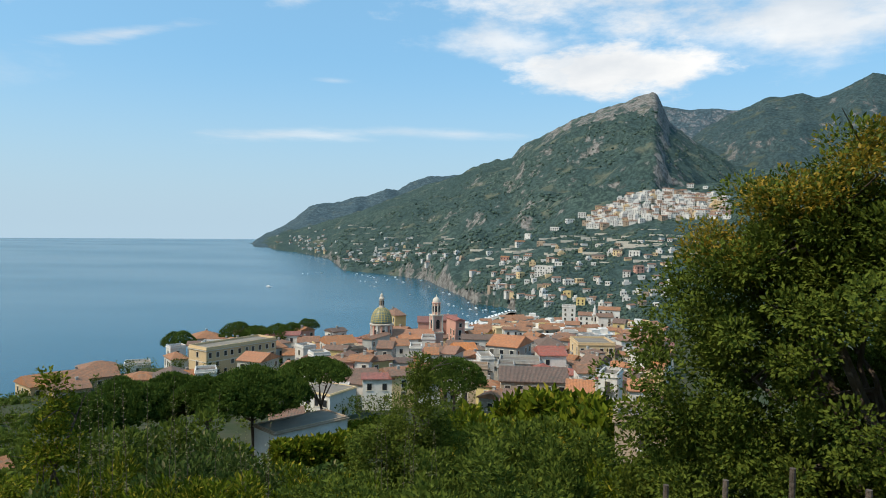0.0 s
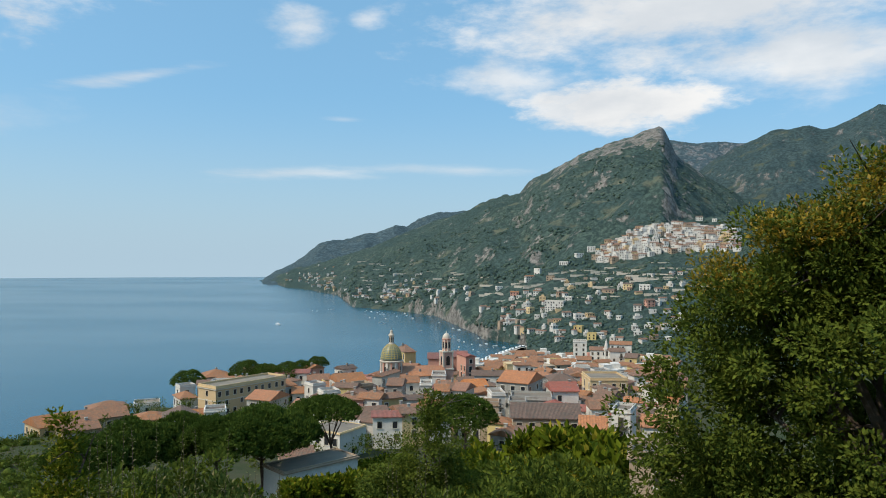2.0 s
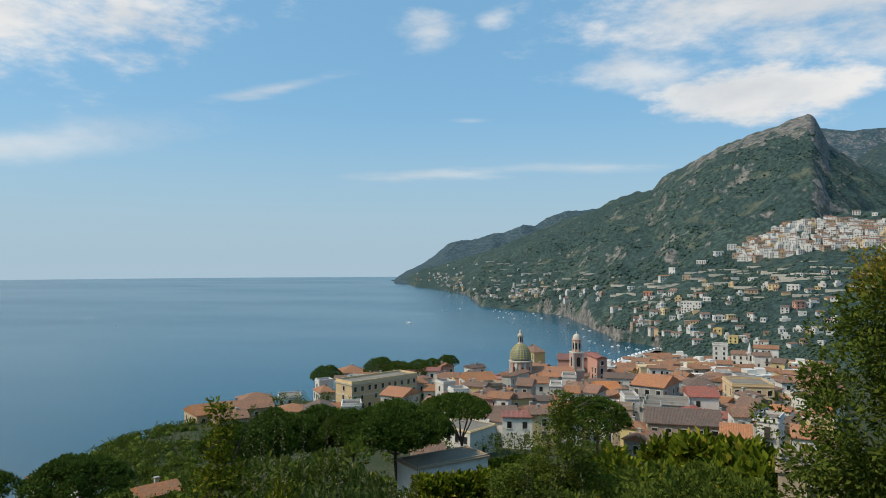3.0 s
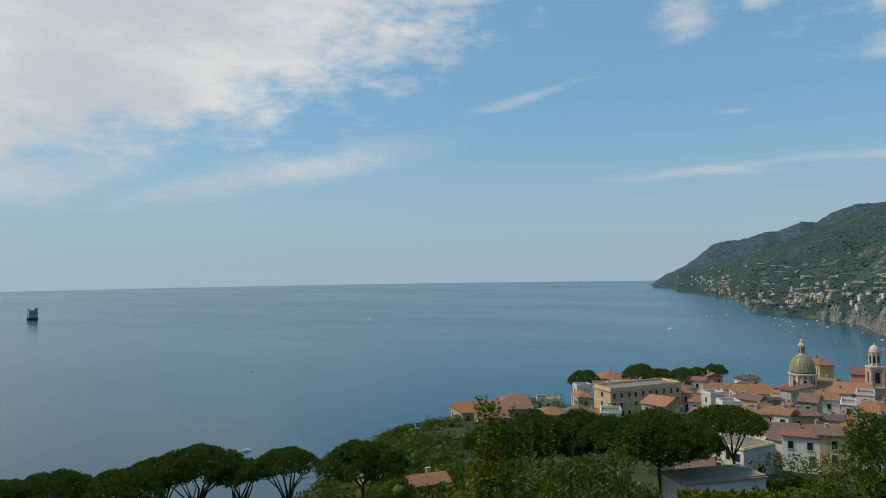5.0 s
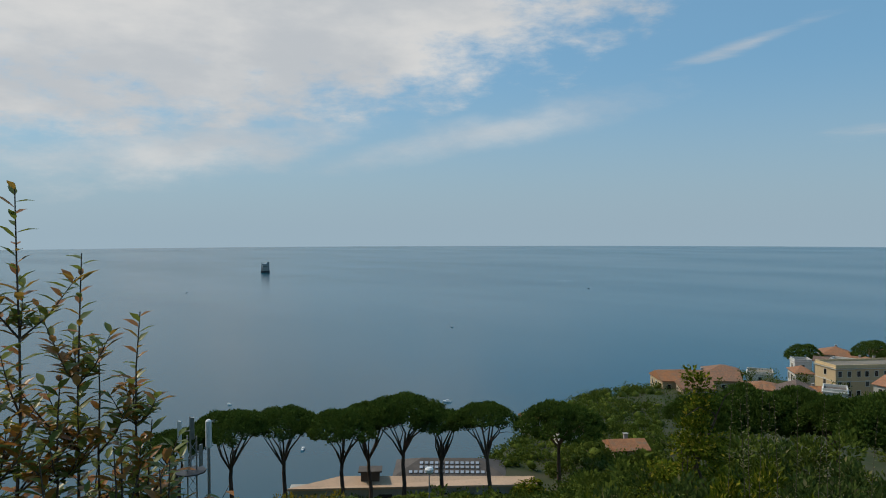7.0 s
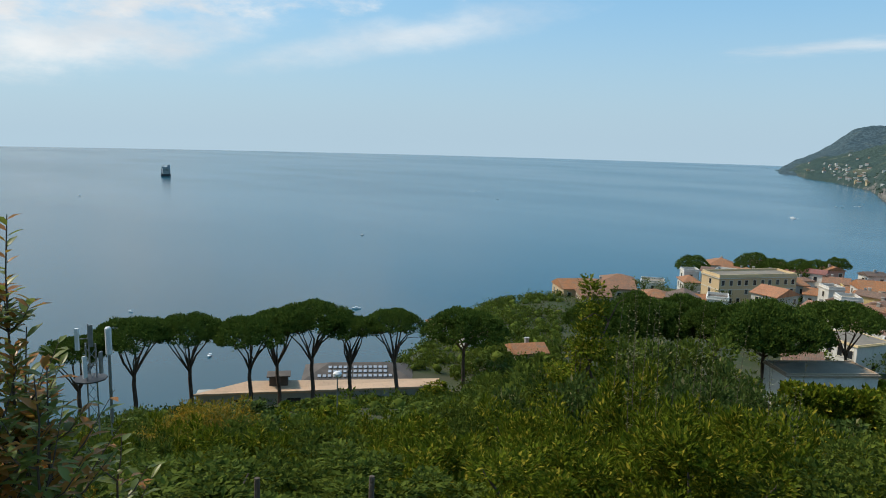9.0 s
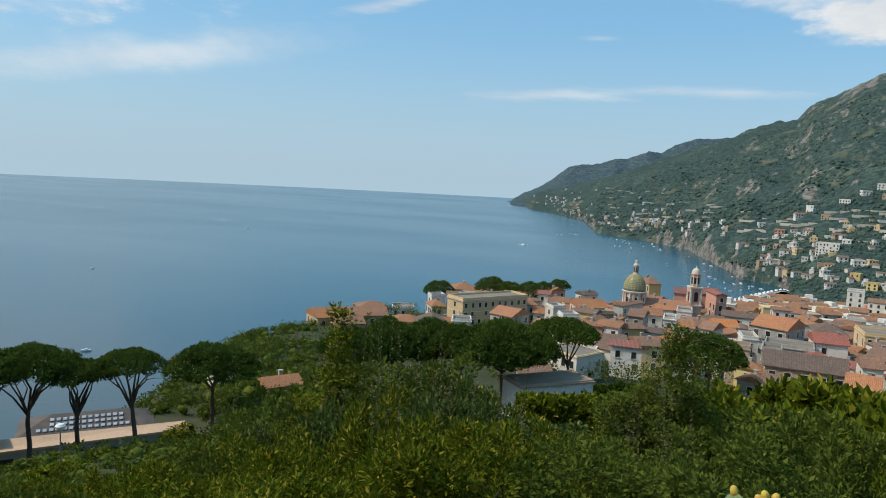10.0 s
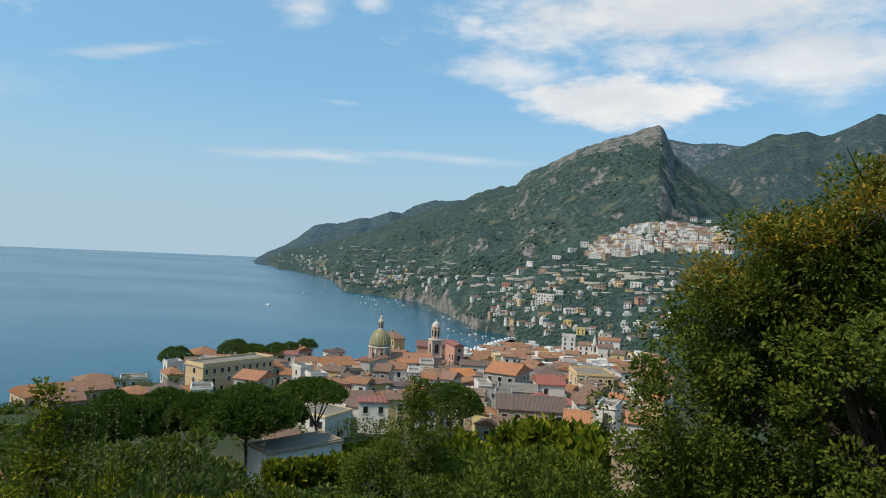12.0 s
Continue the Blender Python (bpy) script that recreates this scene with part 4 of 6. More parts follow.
def bell_tower():
    t = new("bell_tower")
    t.matrix_basis = Matrix.Translation(spot(0.48, 285, 46)) @ pose(0, 0, 0, 0, 0, 20)
    tagged(t, "pale pink and white bell tower with a small domed top", "bell tower")
    part("base", block(bmesh.new(), -2.3, 2.3, -2.3, 2.3, 0, 10.6), SALMON, t)
    part("cornice", block(bmesh.new(), -2.55, 2.55, -2.55, 2.55, 10.6, 11.1), TRIM, t)
    part("belfry", block(bmesh.new(), -2.1, 2.1, -2.1, 2.1, 11.1, 17.6), SALMON, t)
    part("cornice", block(bmesh.new(), -2.4, 2.4, -2.4, 2.4, 17.6, 18.1), TRIM, t)
    for k in range(4):
        for x in (-1.9, 1.9):
            part("pilaster", block(bmesh.new(), x - 0.28, x + 0.28, -2.25, -1.9, 11.1, 17.6), TRIM, t).matrix_basis = pose(0, 0, 0, 0, 0, 90 * k)
        bm = block(bmesh.new(), -0.75, 0.75, -2.14, -1.9, 12.4, 15.4)
        bmesh.ops.create_circle(bm, cap_ends=True, radius=0.75, segments=16, matrix=pose(0, -2.141, 15.4, 90))
        part("opening", bm, GLASS, t).matrix_basis = pose(0, 0, 0, 0, 0, 90 * k)
    part("upper_tier", lathe(bmesh.new(), [(1.75, 18.1), (1.75, 22.6), (2.0, 22.8), (2.0, 23.1), (1.6, 23.2)], 8), SALMON, t)
    for k in range(8):
        part("opening", block(bmesh.new(), -0.4, 0.4, -1.66, -1.5, 19.2, 21.7), GLASS, t).matrix_basis = pose(0, 0, 0, 0, 0, 45 * k + 22.5)
        part("pilaster", block(bmesh.new(), -0.18, 0.18, -1.9, -1.6, 18.1, 22.6), TRIM, t).matrix_basis = pose(0, 0, 0, 0, 0, 45 * k)
    part("cupola", lathe(bmesh.new(), [(1.6, 23.1)] + [(1.6 * math.cos(a), 23.3 + 2.0 * math.sin(a)) for a in (radians(10 * i) for i in range(9))] + [(0.1, 26.2)], 20), TRIM, t, "rounded pale cupola")
    return t


SALMON = surface("salmon_render", (0.62, 0.36, 0.28), (0.56, 0.33, 0.26), 0.4, 0.85, 0.01, 8, (0.40, 0.29, 0.24))
DOME_GREEN = surface("green_glazed_tiles", (0.11, 0.16, 0.14), (0.20, 0.24, 0.20), 0.9, 0.35, 0.02, 5, (0.08, 0.12, 0.10), 0, 0, 0.5)
DOME_YELLOW = surface("yellow_glazed_tiles", (0.52, 0.40, 0.12), (0.46, 0.36, 0.13), 0.9, 0.35, 0.02, 5)
church()
bell_tower()
white_tower = new("bell_tower")
white_tower.matrix_basis = Matrix.Translation(spot(-12.45, 440, 22)) @ pose(0, 0, 0, 0, 0, 5)
tagged(white_tower, "slender white bell tower with a pointed top", "bell tower")
part("shaft", block(bmesh.new(), -1.4, 1.4, -1.4, 1.4, 0, 25), WALLS["white"], white_tower)
part("cornice", block(bmesh.new(), -1.6, 1.6, -1.6, 1.6, 25, 25.4), WALLS["white"], white_tower)
part("spire", lathe(bmesh.new(), [(1.2, 25.4), (1.1, 27.4), (0.6, 29.4), (0.15, 31.4)], 8), WALLS["white"], white_tower)
for k in range(4):
    part("opening", block(bmesh.new(), -0.5, 0.5, -1.44, -1.3, 21, 24), GLASS, white_tower).matrix_basis = pose(0, 0, 0, 0, 0, 90 * k)


# ---- the town between them ----
def free(p, r):
    return all((p - q).to_2d().length > (r + s) * 0.82 for q, s in TAKEN)


MIXED = ["white"] * 7 + ["cream", "tan", "grey", "grey", "yellow", "pink", "white"]
TOPS = ["tile"] * 3 + ["brown", "brown", "orange", "red"]
NAMED = {"white": "white", "cream": "cream", "tan": "tan", "grey": "weathered grey", "yellow": "yellow", "pink": "pink", "brick": "reddish"}
rt = random.Random(21)
for row in range(15):
    d = 154 + row * 12.6
    az = -19.0
    while az < 27.5:
        az += math.degrees(5.6 / d) * rt.uniform(0.8, 1.4)
        dd = d + rt.uniform(-4, 4)
        w, dp = rt.uniform(4.6, 7.8), rt.uniform(5.0, 6.8)
        if dd > ramp(az, EDGE) - 12 or (az > 9.5 and dd < 208) or (az > 11.0 and dd < 264) or az > 21.5 or (3 < az < 8 and 248 < dd < 280) or (-2 < az < 2.2 and 258 < dd < 287) or (dd < 175 and az > -3):
            continue
        p = spot(az, dd + dp / 2)
        if not free(p, max(w, dp) / 2):
            continue
        wall, top = rt.choice(MIXED), rt.choice(TOPS)
        shape = rt.choice(["gable", "gable", "hip", "end", "flat", "gable"])
        z = land_z(az, dd) + rt.choice([5.0, 6.5, 8.0, 9.5, 7.2]) + rt.uniform(-0.6, 0.6)
        house(az, math.degrees(math.atan2(z - EYE, dd)), dd, w, dp, rt.uniform(-35, 35), wall, top, shape, f"{NAMED[wall]} plastered town house with {'a flat roof' if shape == 'flat' else 'a clay tile roof'}", 2)

# ---- the hill village and the houses on the slopes ----
def hill_house(az, el, w, dp, up, wall, shape, label, group="houses on the hillside"):
    d, z = land_hit(az, el)
    if z < 7 or not free(spot(az, d + dp / 2), max(w, dp) / 2):
        return
    house(az, math.degrees(math.atan2(z + up - EYE, d)), d, w, dp, rt.uniform(-25, 35), wall, rt.choice(["tile", "tile", "brown"]), shape, label, 3, far=True, gap=3.4, base=z - 5, group=group)


for az, el, w, up, wall in [(-6.92, -0.9, 12, 10, "white"), (-6.4, -1.4, 17, 6, "white"), (-8.01, -1.4, 14, 7, "tan"), (-9.09, -0.25, 17, 6, "white"), (-10.41, 0.4, 15, 7, "white"),
                           (-11.29, 0.85, 15, 10, "white"), (-12.6, 1.4, 13, 9, "cream"), (-3.9, -2.2, 12, 6, "white"), (-5.09, -2.8, 14, 7, "pink"), (-6.93, -2.65, 13, 7, "white"),
                           (-5.62, -4.25, 15, 6, "white"), (-6.54, -4.15, 9, 7, "cream"), (-12.58, -2.5, 20, 5, "tan"), (-14.11, -2.1, 14, 8, "cream"), (-15.42, -2.25, 16, 7, "white"),
                           (-14.85, -3.85, 10, 8, "white"), (-15.92, -3.55, 12, 9, "pink"), (-9.46, -3.05, 11, 5, "white"), (-19.5, 3.3, 13, 8, "white"), (-20.6, 3.2, 9, 5, "white"),
                           (-9.4, -4.4, 11, 6, "white"), (-10.4, -4.6, 13, 6, "white"), (-10.2, -5.6, 11, 8, "yellow"), (-11.3, -6.2, 11, 8, "yellow")]:
    hill_house(az, el, 0.85 * w, 8, 0.85 * up, wall, "flat" if rt.random() < 0.6 else "gable", f"{NAMED[wall]} house on the wooded hillside")
d, z = land_hit(-8.3, -3.9)
house(-8.3, math.degrees(math.atan2(z + 11 - EYE, d)), d, 24, 10, -18, "white", "flat", "flat", "large white hotel with rows of balconies on the slope", 5, far=True, gap=3.2, base=z - 6, name="hotel", group="houses on the hillside")


class Village:
    """Many small houses joined in one mesh: walls of several colours, roofs, windows."""

    def __init__(self):
        self.v, self.f, self.m = [], [], []

    def box(self, m, x0, x1, y0, y1, z0, z1, mat):
        n = len(self.v)
        self.v += [m @ Vector(p) for p in ((x0, y0, z0), (x1, y0, z0), (x1, y1, z0), (x0, y1, z0), (x0, y0, z1), (x1, y0, z1), (x1, y1, z1), (x0, y1, z1))]
        for f in ((4, 5, 6, 7), (0, 1, 5, 4), (1, 2, 6, 5), (2, 3, 7, 6), (3, 0, 4, 7)):
            self.f.append([n + k for k in f])
            self.m.append(mat)

    def roof(self, m, w, dp, z, up, mat):
        n = len(self.v)
        x, y0, y1 = w / 2 + 0.4, -0.4, dp + 0.4
        self.v += [m @ Vector(p) for p in ((-x, y0, z), (x, y0, z), (x, y1, z), (-x, y1, z), (-x, dp / 2, z + up), (x, dp / 2, z + up))]
        for f in ((0, 1, 5, 4), (2, 3, 4, 5), (1, 2, 5), (3, 0, 4)):
            self.f.append([n + k for k in f])
            self.m.append(mat)

    def home(self, az, el, w, dp, up, wall, flat, away=None):
        d, z = land_hit(az, el) if away is None else (away, land_z(az, away))
        p = spot(az, d + dp / 2)
        if z < 4 or not free(p, max(w, dp) / 2 * 0.9):
            return
        TAKEN.append((p, max(w, dp) / 2))
        m = Matrix.Translation(spot(az, d, z - 6)) @ pose(0, 0, 0, 0, 0, az + rt.uniform(-25, 40))
        h = 6 + up
        self.box(m, -w / 2, w / 2, 0, dp, 0, h, wall)
        if flat:
            self.box(m, -w / 2 - 0.2, w / 2 + 0.2, -0.2, dp + 0.2, h, h + 0.4, wall)
            if rt.random() < 0.4:
                self.box(m, -w / 4, w / 4, dp * 0.3, dp, h + 0.4, h + 2.8, wall)
        else:
            self.roof(m, w, dp, h, 0.2 * dp, 5)
        n = max(1, int(w / 2.8))
        for fl in range(int(up / 2.9)):
            for k in range(n):
                if rt.random() < 0.8:
                    x, zz = (k + 0.5) / n * w - w / 2, h - 2.5 - 2.95 * fl
                    self.box(m, x - 0.65, x + 0.65, -0.05, 0.1, zz, zz + 1.7, 6)
        for fl in range(int(up / 2.9)):
            if rt.random() < 0.7:
                zz = h - 2.5 - 2.95 * fl
                self.box(m, -w / 2 - 0.05, -w / 2 + 0.1, dp * 0.4, dp * 0.4 + 1.4, zz, zz + 1.7, 6)

    def wall(self, az, el, w):
        """A low dry-stone wall that holds a terrace."""
        d, z = land_hit(az, el)
        if z > 8 and free(spot(az, d), 6):
            self.box(Matrix.Translation(spot(az, d, z - 2.5)) @ pose(0, 0, 0, 0, 0, az + rt.uniform(-14, 14)), -w / 2, w / 2, 0, 1.2, 0, 2.5 + rt.uniform(0.6, 1.6), 7)

    def done(self, name, label):
        me = bpy.data.meshes.new(name)
        me.from_pydata(self.v, [], self.f)
        for mat in (WALLS["white"], WALLS["cream"], WALLS["yellow"], WALLS["tan"], WALLS["pink"], TILES, GLASS, STONE):
            me.materials.append(mat)
        me.polygons.foreach_set("material_index", self.m)
        return tagged(obj(name, me, None), label, "houses", kind="stuff")


COLOURS = [0] * 12 + [1, 3, 3]
valley = Village()
for row in range(16):
    d, az = 345 + row * 16.0, -18.5
    while az < 1.5:
        az += math.degrees(9.0 / d) * rt.uniform(0.8, 1.6)
        dd = d + rt.uniform(-6, 6)
        if (az > -3.0 and dd > 430) or (az > -6.5 and dd > 560) or rt.random() < 0.2:
            continue
        valley.home(az, 0, rt.uniform(6, 10), rt.uniform(6.5, 8.5), rt.uniform(5, 9), rt.choice(COLOURS + [2, 4]), rt.random() < 0.3, dd)
valley.done("valley_houses", "crowded pale houses with clay tile roofs in the valley")
village = Village()
for _ in range(900):
    az = rt.uniform(-22.3, -11.6)
    hi = min(ramp(az, [(-22.3, 2.4), (-20, 2.7), (-17, 2.9), (-15, 2.6), (-13.2, 1.6), (-11.6, 0.6)]), 3.2)
    lo = ramp(az, [(-22.3, 0.9), (-17, 0.7), (-14, 0.1), (-11.6, -0.1)])
    village.home(az, rt.uniform(lo, hi), rt.uniform(7, 13), rt.uniform(7, 9), rt.uniform(5.5, 9.5), rt.choice(COLOURS), rt.random() < 0.6)
village.done("hill_village", "dense white hill village of small houses")
scattered = Village()
for _ in range(130):
    az = rt.uniform(-18.5, -4.0)
    scattered.home(az, rt.uniform(-6.4, ramp(az, [(-18.5, -0.6), (-16.5, -1.0), (-10, -1.2), (-7, -2.0), (-4, -3.6)])), rt.uniform(4.5, 9.5), rt.uniform(5, 7), rt.uniform(2.6, 5), rt.choice(COLOURS), rt.random() < 0.5)
for _ in range(150):
    az = rt.choice([rt.uniform(-3.5, 13.5), rt.gauss(4.5, 1.6), rt.gauss(10.8, 1.0)])
    low = ramp(az, [(-3.5, -4.6), (0, -3.6), (3, -3.0), (6, -3.5), (8, -3.3), (10, -2.3), (13.5, -1.75)])
    scattered.home(az, low + abs(rt.gauss(0, 0.95)) + 0.1, rt.uniform(5, 12), rt.uniform(6, 8), rt.uniform(2.6, 5.2), rt.choice(COLOURS), rt.random() < 0.6)
for _ in range(110):
    az = rt.uniform(-21, 9)
    low = ramp(az, [(-21, -2.2), (-11, -3.0), (-4, -4.2), (0, -3.0), (5, -2.6), (9, -2.0)])
    scattered.wall(az, low + rt.uniform(0, 2.6), rt.uniform(16, 46))
scattered.done("hillside_villas", "scattered pale villas on the slopes above the bay")


# ---- woods on the hills, scrub above the shore ----
rs = np.random.RandomState(9)
az, d = rs.uniform(-40, 14.5, 52000), 600 + 2000 * rs.rand(52000) ** 1.5
z = hills_z(az, d)
x, y = -d * np.sin(np.radians(az)), d * np.cos(np.radians(az))
dense = waves(x, y, 130, 4, 0.6, 11)
flatness = np.abs(hills_z(az, d + 6) - z) / 6
keep = (z > 5) & (dense > -0.25) & ((flatness < 1.1) | ((flatness < 3) & (rs.rand(52000) < 0.35))) & (rs.rand(52000) < np.where(d < 1500, 0.8, 0.5))
town = (az < -11.4) & (az > -22.5) & (z > 95) & (d < 1350)
keep &= z < 430 + 150 * dense
keep &= ~(town & (rs.rand(52000) < 0.75))
az, d, z, x, y = az[keep], d[keep], z[keep], x[keep], y[keep]
size = (1.0 + 2.0 * rs.rand(len(z)) ** 2.0) * np.clip(d / 1000, 0.8, 1.4)
tagged(clumps("woods", np.stack([x, y, z + size * 0.3], -1), size, 4, WOODS), "haze-tinted green woods and scrub on the slopes", "woods", kind="stuff")

az, d = rs.uniform(22, 84, 14000), rs.uniform(44, 340, 14000)
z = ground_z(az, d)
x, y = -d * np.sin(np.radians(az)), d * np.cos(np.radians(az))
keep = (z > 2) & (waves(x, y, 22, 3, 0.6, 12) > -0.15) & ~((d < 132) & (d > 100) & (az > 39) & (az < 63))
pts = np.stack([x, y, z + 0.6], -1)[keep]
scrub = leaf_mesh("scrub", pts, rs.uniform(0.9, 2.4, len(pts)), 130000, 0.42, 33, 0.6, 0.3, 0.2, 0.9)
tagged(obj("scrub", scrub, GREY_LEAVES), "olive green scrub and gardens above the sea", "shrubs", kind="stuff")
az, d = rs.uniform(31, 58, 2300), rs.uniform(84, 290, 2300)
z = ground_z(az, d)
x, y = -d * np.sin(np.radians(az)), d * np.cos(np.radians(az))
keep = (z > 3) & (waves(x, y, 26, 3, 0.6, 15) > -0.3) & ~((d < 132) & (d > 101) & (az > 40) & (az < 62))
pts = np.stack([x, y, z + 0.7], -1)[keep]
wide = 0.8 + 1.7 * rs.rand(len(pts)) ** 2
bushes = clumps("garden_bushes", pts, wide * 0.55, 41, LEAVES)
part("leaves", leaf_mesh("leaves", pts, wide * 1.1, 130000, 0.42, 42, 0.7, 0.3, 0.2, 0.9), LEAVES, bushes)
tagged(bushes, "green bushes and small trees in the gardens above the sea", "bushes", kind="stuff")
az, d = rs.uniform(-19, 27, 2600), rs.uniform(150, 620, 2600)
z = np.maximum(ground_z(az, d), 3)
x, y = -d * np.sin(np.radians(az)), d * np.cos(np.radians(az))
keep = (d < ramp(az, EDGE) - 4) | ((az < -3) & (z > 4))
pts = np.array([(a, b, c + rs.uniform(1, 4)) for a, b, c, k in zip(x, y, z, keep) if k and free(Vector((a, b, 0)), 1.5)])
trees = leaf_mesh("garden_trees", pts, rs.uniform(1.0, 2.8, len(pts)), 50000, 0.55, 34, 0.6, 0.3, 0.2, 0.9)
tagged(obj("garden_trees", trees, LEAVES), "small dark trees between the houses", "trees", kind="stuff")


# ---- near trees and shrubs ----
def leafy_tree(name, label, ell, trunk, tufts, leaves, size, mat, seed, place, bark=0.22, tuft=0.42, category="tree", slim=0.55, group="", gaps=0.35, shell=0.55):
    """A broadleaved tree: trunk along given points, limbs, and leaves in tufts over lumpy ellipsoids."""
    tree = new(name)
    tagged(tree, label, category, group)
    part("trunk", tube(bmesh.new(), trunk, [bark * (1.2 - 0.6 * i / (len(trunk) - 1)) for i in range(len(trunk))], 9), BARK, tree)
    limbs(tree, trunk[-1], [(e[0], e[1], e[2] + e[5] * 0.5) for e in ell], bark * 0.55, seed, BARK)
    pts = crown_points(tufts, ell, seed, gaps, shell)
    limbs(tree, trunk[-1], [tuple(p) for p in pts[:6]], bark * 0.3, seed + 3, BARK, 0.2, "branch")
    zc = sum(e[2] for e in ell) / len(ell)
    part("crown", leaf_mesh("crown", pts, np.random.RandomState(seed).uniform(0.6, 1.2, len(pts)) * tuft, leaves, size, seed, slim, 0.1, 0.35, 0.8, 0.4, (0, 0, zc - 1)), mat, tree)
    tree.matrix_basis = place
    return tree


def facing(az, d, sink=0.3):
    return Matrix.Translation(spot(az, d, land_z(az, d) - sink)) @ pose(0, 0, 0, 0, 0, az)


big = leafy_tree("oak_tree", "large leafy oak with some yellowing autumn leaves", [(1.0, 0, 6.3, 3.5, 3.0, 3.1), (-2.6, 0, 5.4, 1.5, 1.7, 1.9), (-2.3, -0.2, 6.9, 1.1, 1.3, 1.4), (-1.2, 0, 7.9, 1.3, 1.4, 1.3), (0.3, -0.2, 8.5, 1.6, 1.6, 1.5), (-2.0, -0.3, 3.2, 1.9, 1.9, 1.9), (2.9, 0.3, 7.6, 2.5, 2.4, 2.3), (0.5, -0.9, 3.0, 2.8, 1.8, 2.0), (3.8, -0.5, 4.0, 2.6, 2.2, 2.8), (-0.6, 0, 8.0, 1.6, 1.6, 1.4)],
                 [(0.8, 0, -0.5), (0.7, 0.1, 1.5), (0.9, 0, 3.5)], 820, 190000, 0.092, LEAVES, 51, facing(-31.0, 14), tuft=0.47, shell=0.46)
pts = crown_points(150, [(1.0, -0.7, 9.3, 1.9, 1.5, 0.8), (-2.2, -0.7, 7.9, 0.7, 0.8, 0.6), (-1.0, -0.8, 8.9, 0.9, 0.8, 0.5)], 53, 0.3)
part("autumn_leaves", leaf_mesh("autumn_leaves", pts, np.full(len(pts), 0.30), 10000, 0.08, 54, 0.55, 0.1, 0.35, 0.8), AUTUMN, big, "yellow and orange autumn leaves")
part("bare_twig", tube(bmesh.new(), [(-0.5, 0, 8.4), (-0.75, 0, 9.0), (-1.15, 0.1, 9.35), (-1.3, 0.1, 9.6)], [0.03, 0.025, 0.018, 0.006], 5), BARK, big, "dead grey twig")
leafy_tree("fruit_tree", "open crowned green tree with dark limbs", [(0.1, 0, 8.2, 1.4, 1.4, 2.3), (-1.4, 0, 6.3, 1.7, 1.6, 1.8), (1.5, 0, 6.0, 1.8, 1.6, 1.9), (0.0, -0.6, 4.4, 2.6, 2.0, 1.9), (0.15, 0, 10.2, 0.45, 0.45, 0.8)],
           [(1.0, 0, -0.5), (0.8, 0, 1.5), (0.2, 0, 3.2), (0.0, 0, 4.4)], 640, 46000, 0.12, LEAVES, 61, facing(1.95, 30), 0.2, 0.5)
leafy_tree("young_tree", "slender young tree with yellowish green leaves", [(0, 0, 8.0, 0.32, 0.32, 0.8), (0.1, 0, 6.9, 0.6, 0.6, 0.7), (-0.8, 0, 5.6, 0.7, 0.8, 0.8), (0.6, 0, 5.2, 1.1, 1.0, 1.1), (-0.2, -0.3, 3.6, 1.7, 1.4, 1.3), (-1.4, 0, 4.2, 0.9, 0.9, 0.9)],
           [(0.2, 0, -0.5), (0.1, 0, 2.0), (0, 0, 4.5)], 330, 20000, 0.11, BRIGHT_LEAVES, 71, facing(29.3, 19.5, 1.75), 0.12, 0.34, gaps=0.6)


def shrub_kind(name, label, mat, seed, size, leaves, up, slim, plumes=0, tall=1.0, tufts=120, wide=0.17, far=False, squash=0.9):
    """One shrub about 2 m across and 2 m high, to be copied."""
    rs = random.Random(seed)
    ell = [(0, 0, 1.0 * tall, 1.0, 1.0, 0.95 * tall)] + [(rs.uniform(-0.6, 0.6), rs.uniform(-0.6, 0.6), rs.uniform(0.7, 1.5) * tall, rs.uniform(0.35, 0.6), rs.uniform(0.35, 0.6), rs.uniform(0.35, 0.6)) for _ in range(5)]
    pts = crown_points(tufts, ell, seed, 0.2, 0.62)
    rad = np.full(len(pts), wide)
    thing = new(name)
    tagged(thing, label, "shrub", "shrubs below the viewpoint")
    if far:
        rad = np.full(len(pts), 0.26)
    for k in range(4):
        q = Vector(pts[k * 5])
        part("stem", tube(bmesh.new(), [(rs.uniform(-0.1, 0.1), rs.uniform(-0.1, 0.1), -0.3), q * 0.5, q], [0.035, 0.025, 0.008], 5), BARK, thing)
    for k in range(plumes):
        a, r = rs.uniform(0, 6.28), rs.uniform(0.1, 0.8)
        foot, h = Vector((r * math.cos(a), r * math.sin(a), 1.5 * tall)), rs.uniform(0.5, 1.0)
        line = np.array([foot + Vector((rs.uniform(-0.03, 0.03), rs.uniform(-0.03, 0.03), h * i / 5)) for i in range(6)])
        pts = np.concatenate([pts, line])
        rad = np.concatenate([rad, np.linspace(0.05, 0.02, 6)])
        part("stem", tube(bmesh.new(), [foot - Vector((0, 0, 0.8)), foot, foot + Vector((0, 0, h))], [0.015, 0.012, 0.004], 4), BARK, thing)
    part("leaves", leaf_mesh("leaves", pts, rad, leaves, size, seed, slim, up, 0.4, squash, 0.4, (0, 0, 0.4)), mat, thing)
    return thing


def shrub_family(name, label, mat, seed, size, leaves, up, slim, tufts, wide, squash=0.9):
    """Small, middling and tall plants of one kind, with leaves of about one size once set to their height."""
    return [shrub_kind(name, label, mat, seed + 300 * k, size / f, int(leaves * n), up, slim, 0, 1.0, int(tufts * n), wide / n**0.5, squash=squash) for k, (f, n) in enumerate(((0.95, 0.8), (1.3, 1.1), (1.9, 1.6)))]


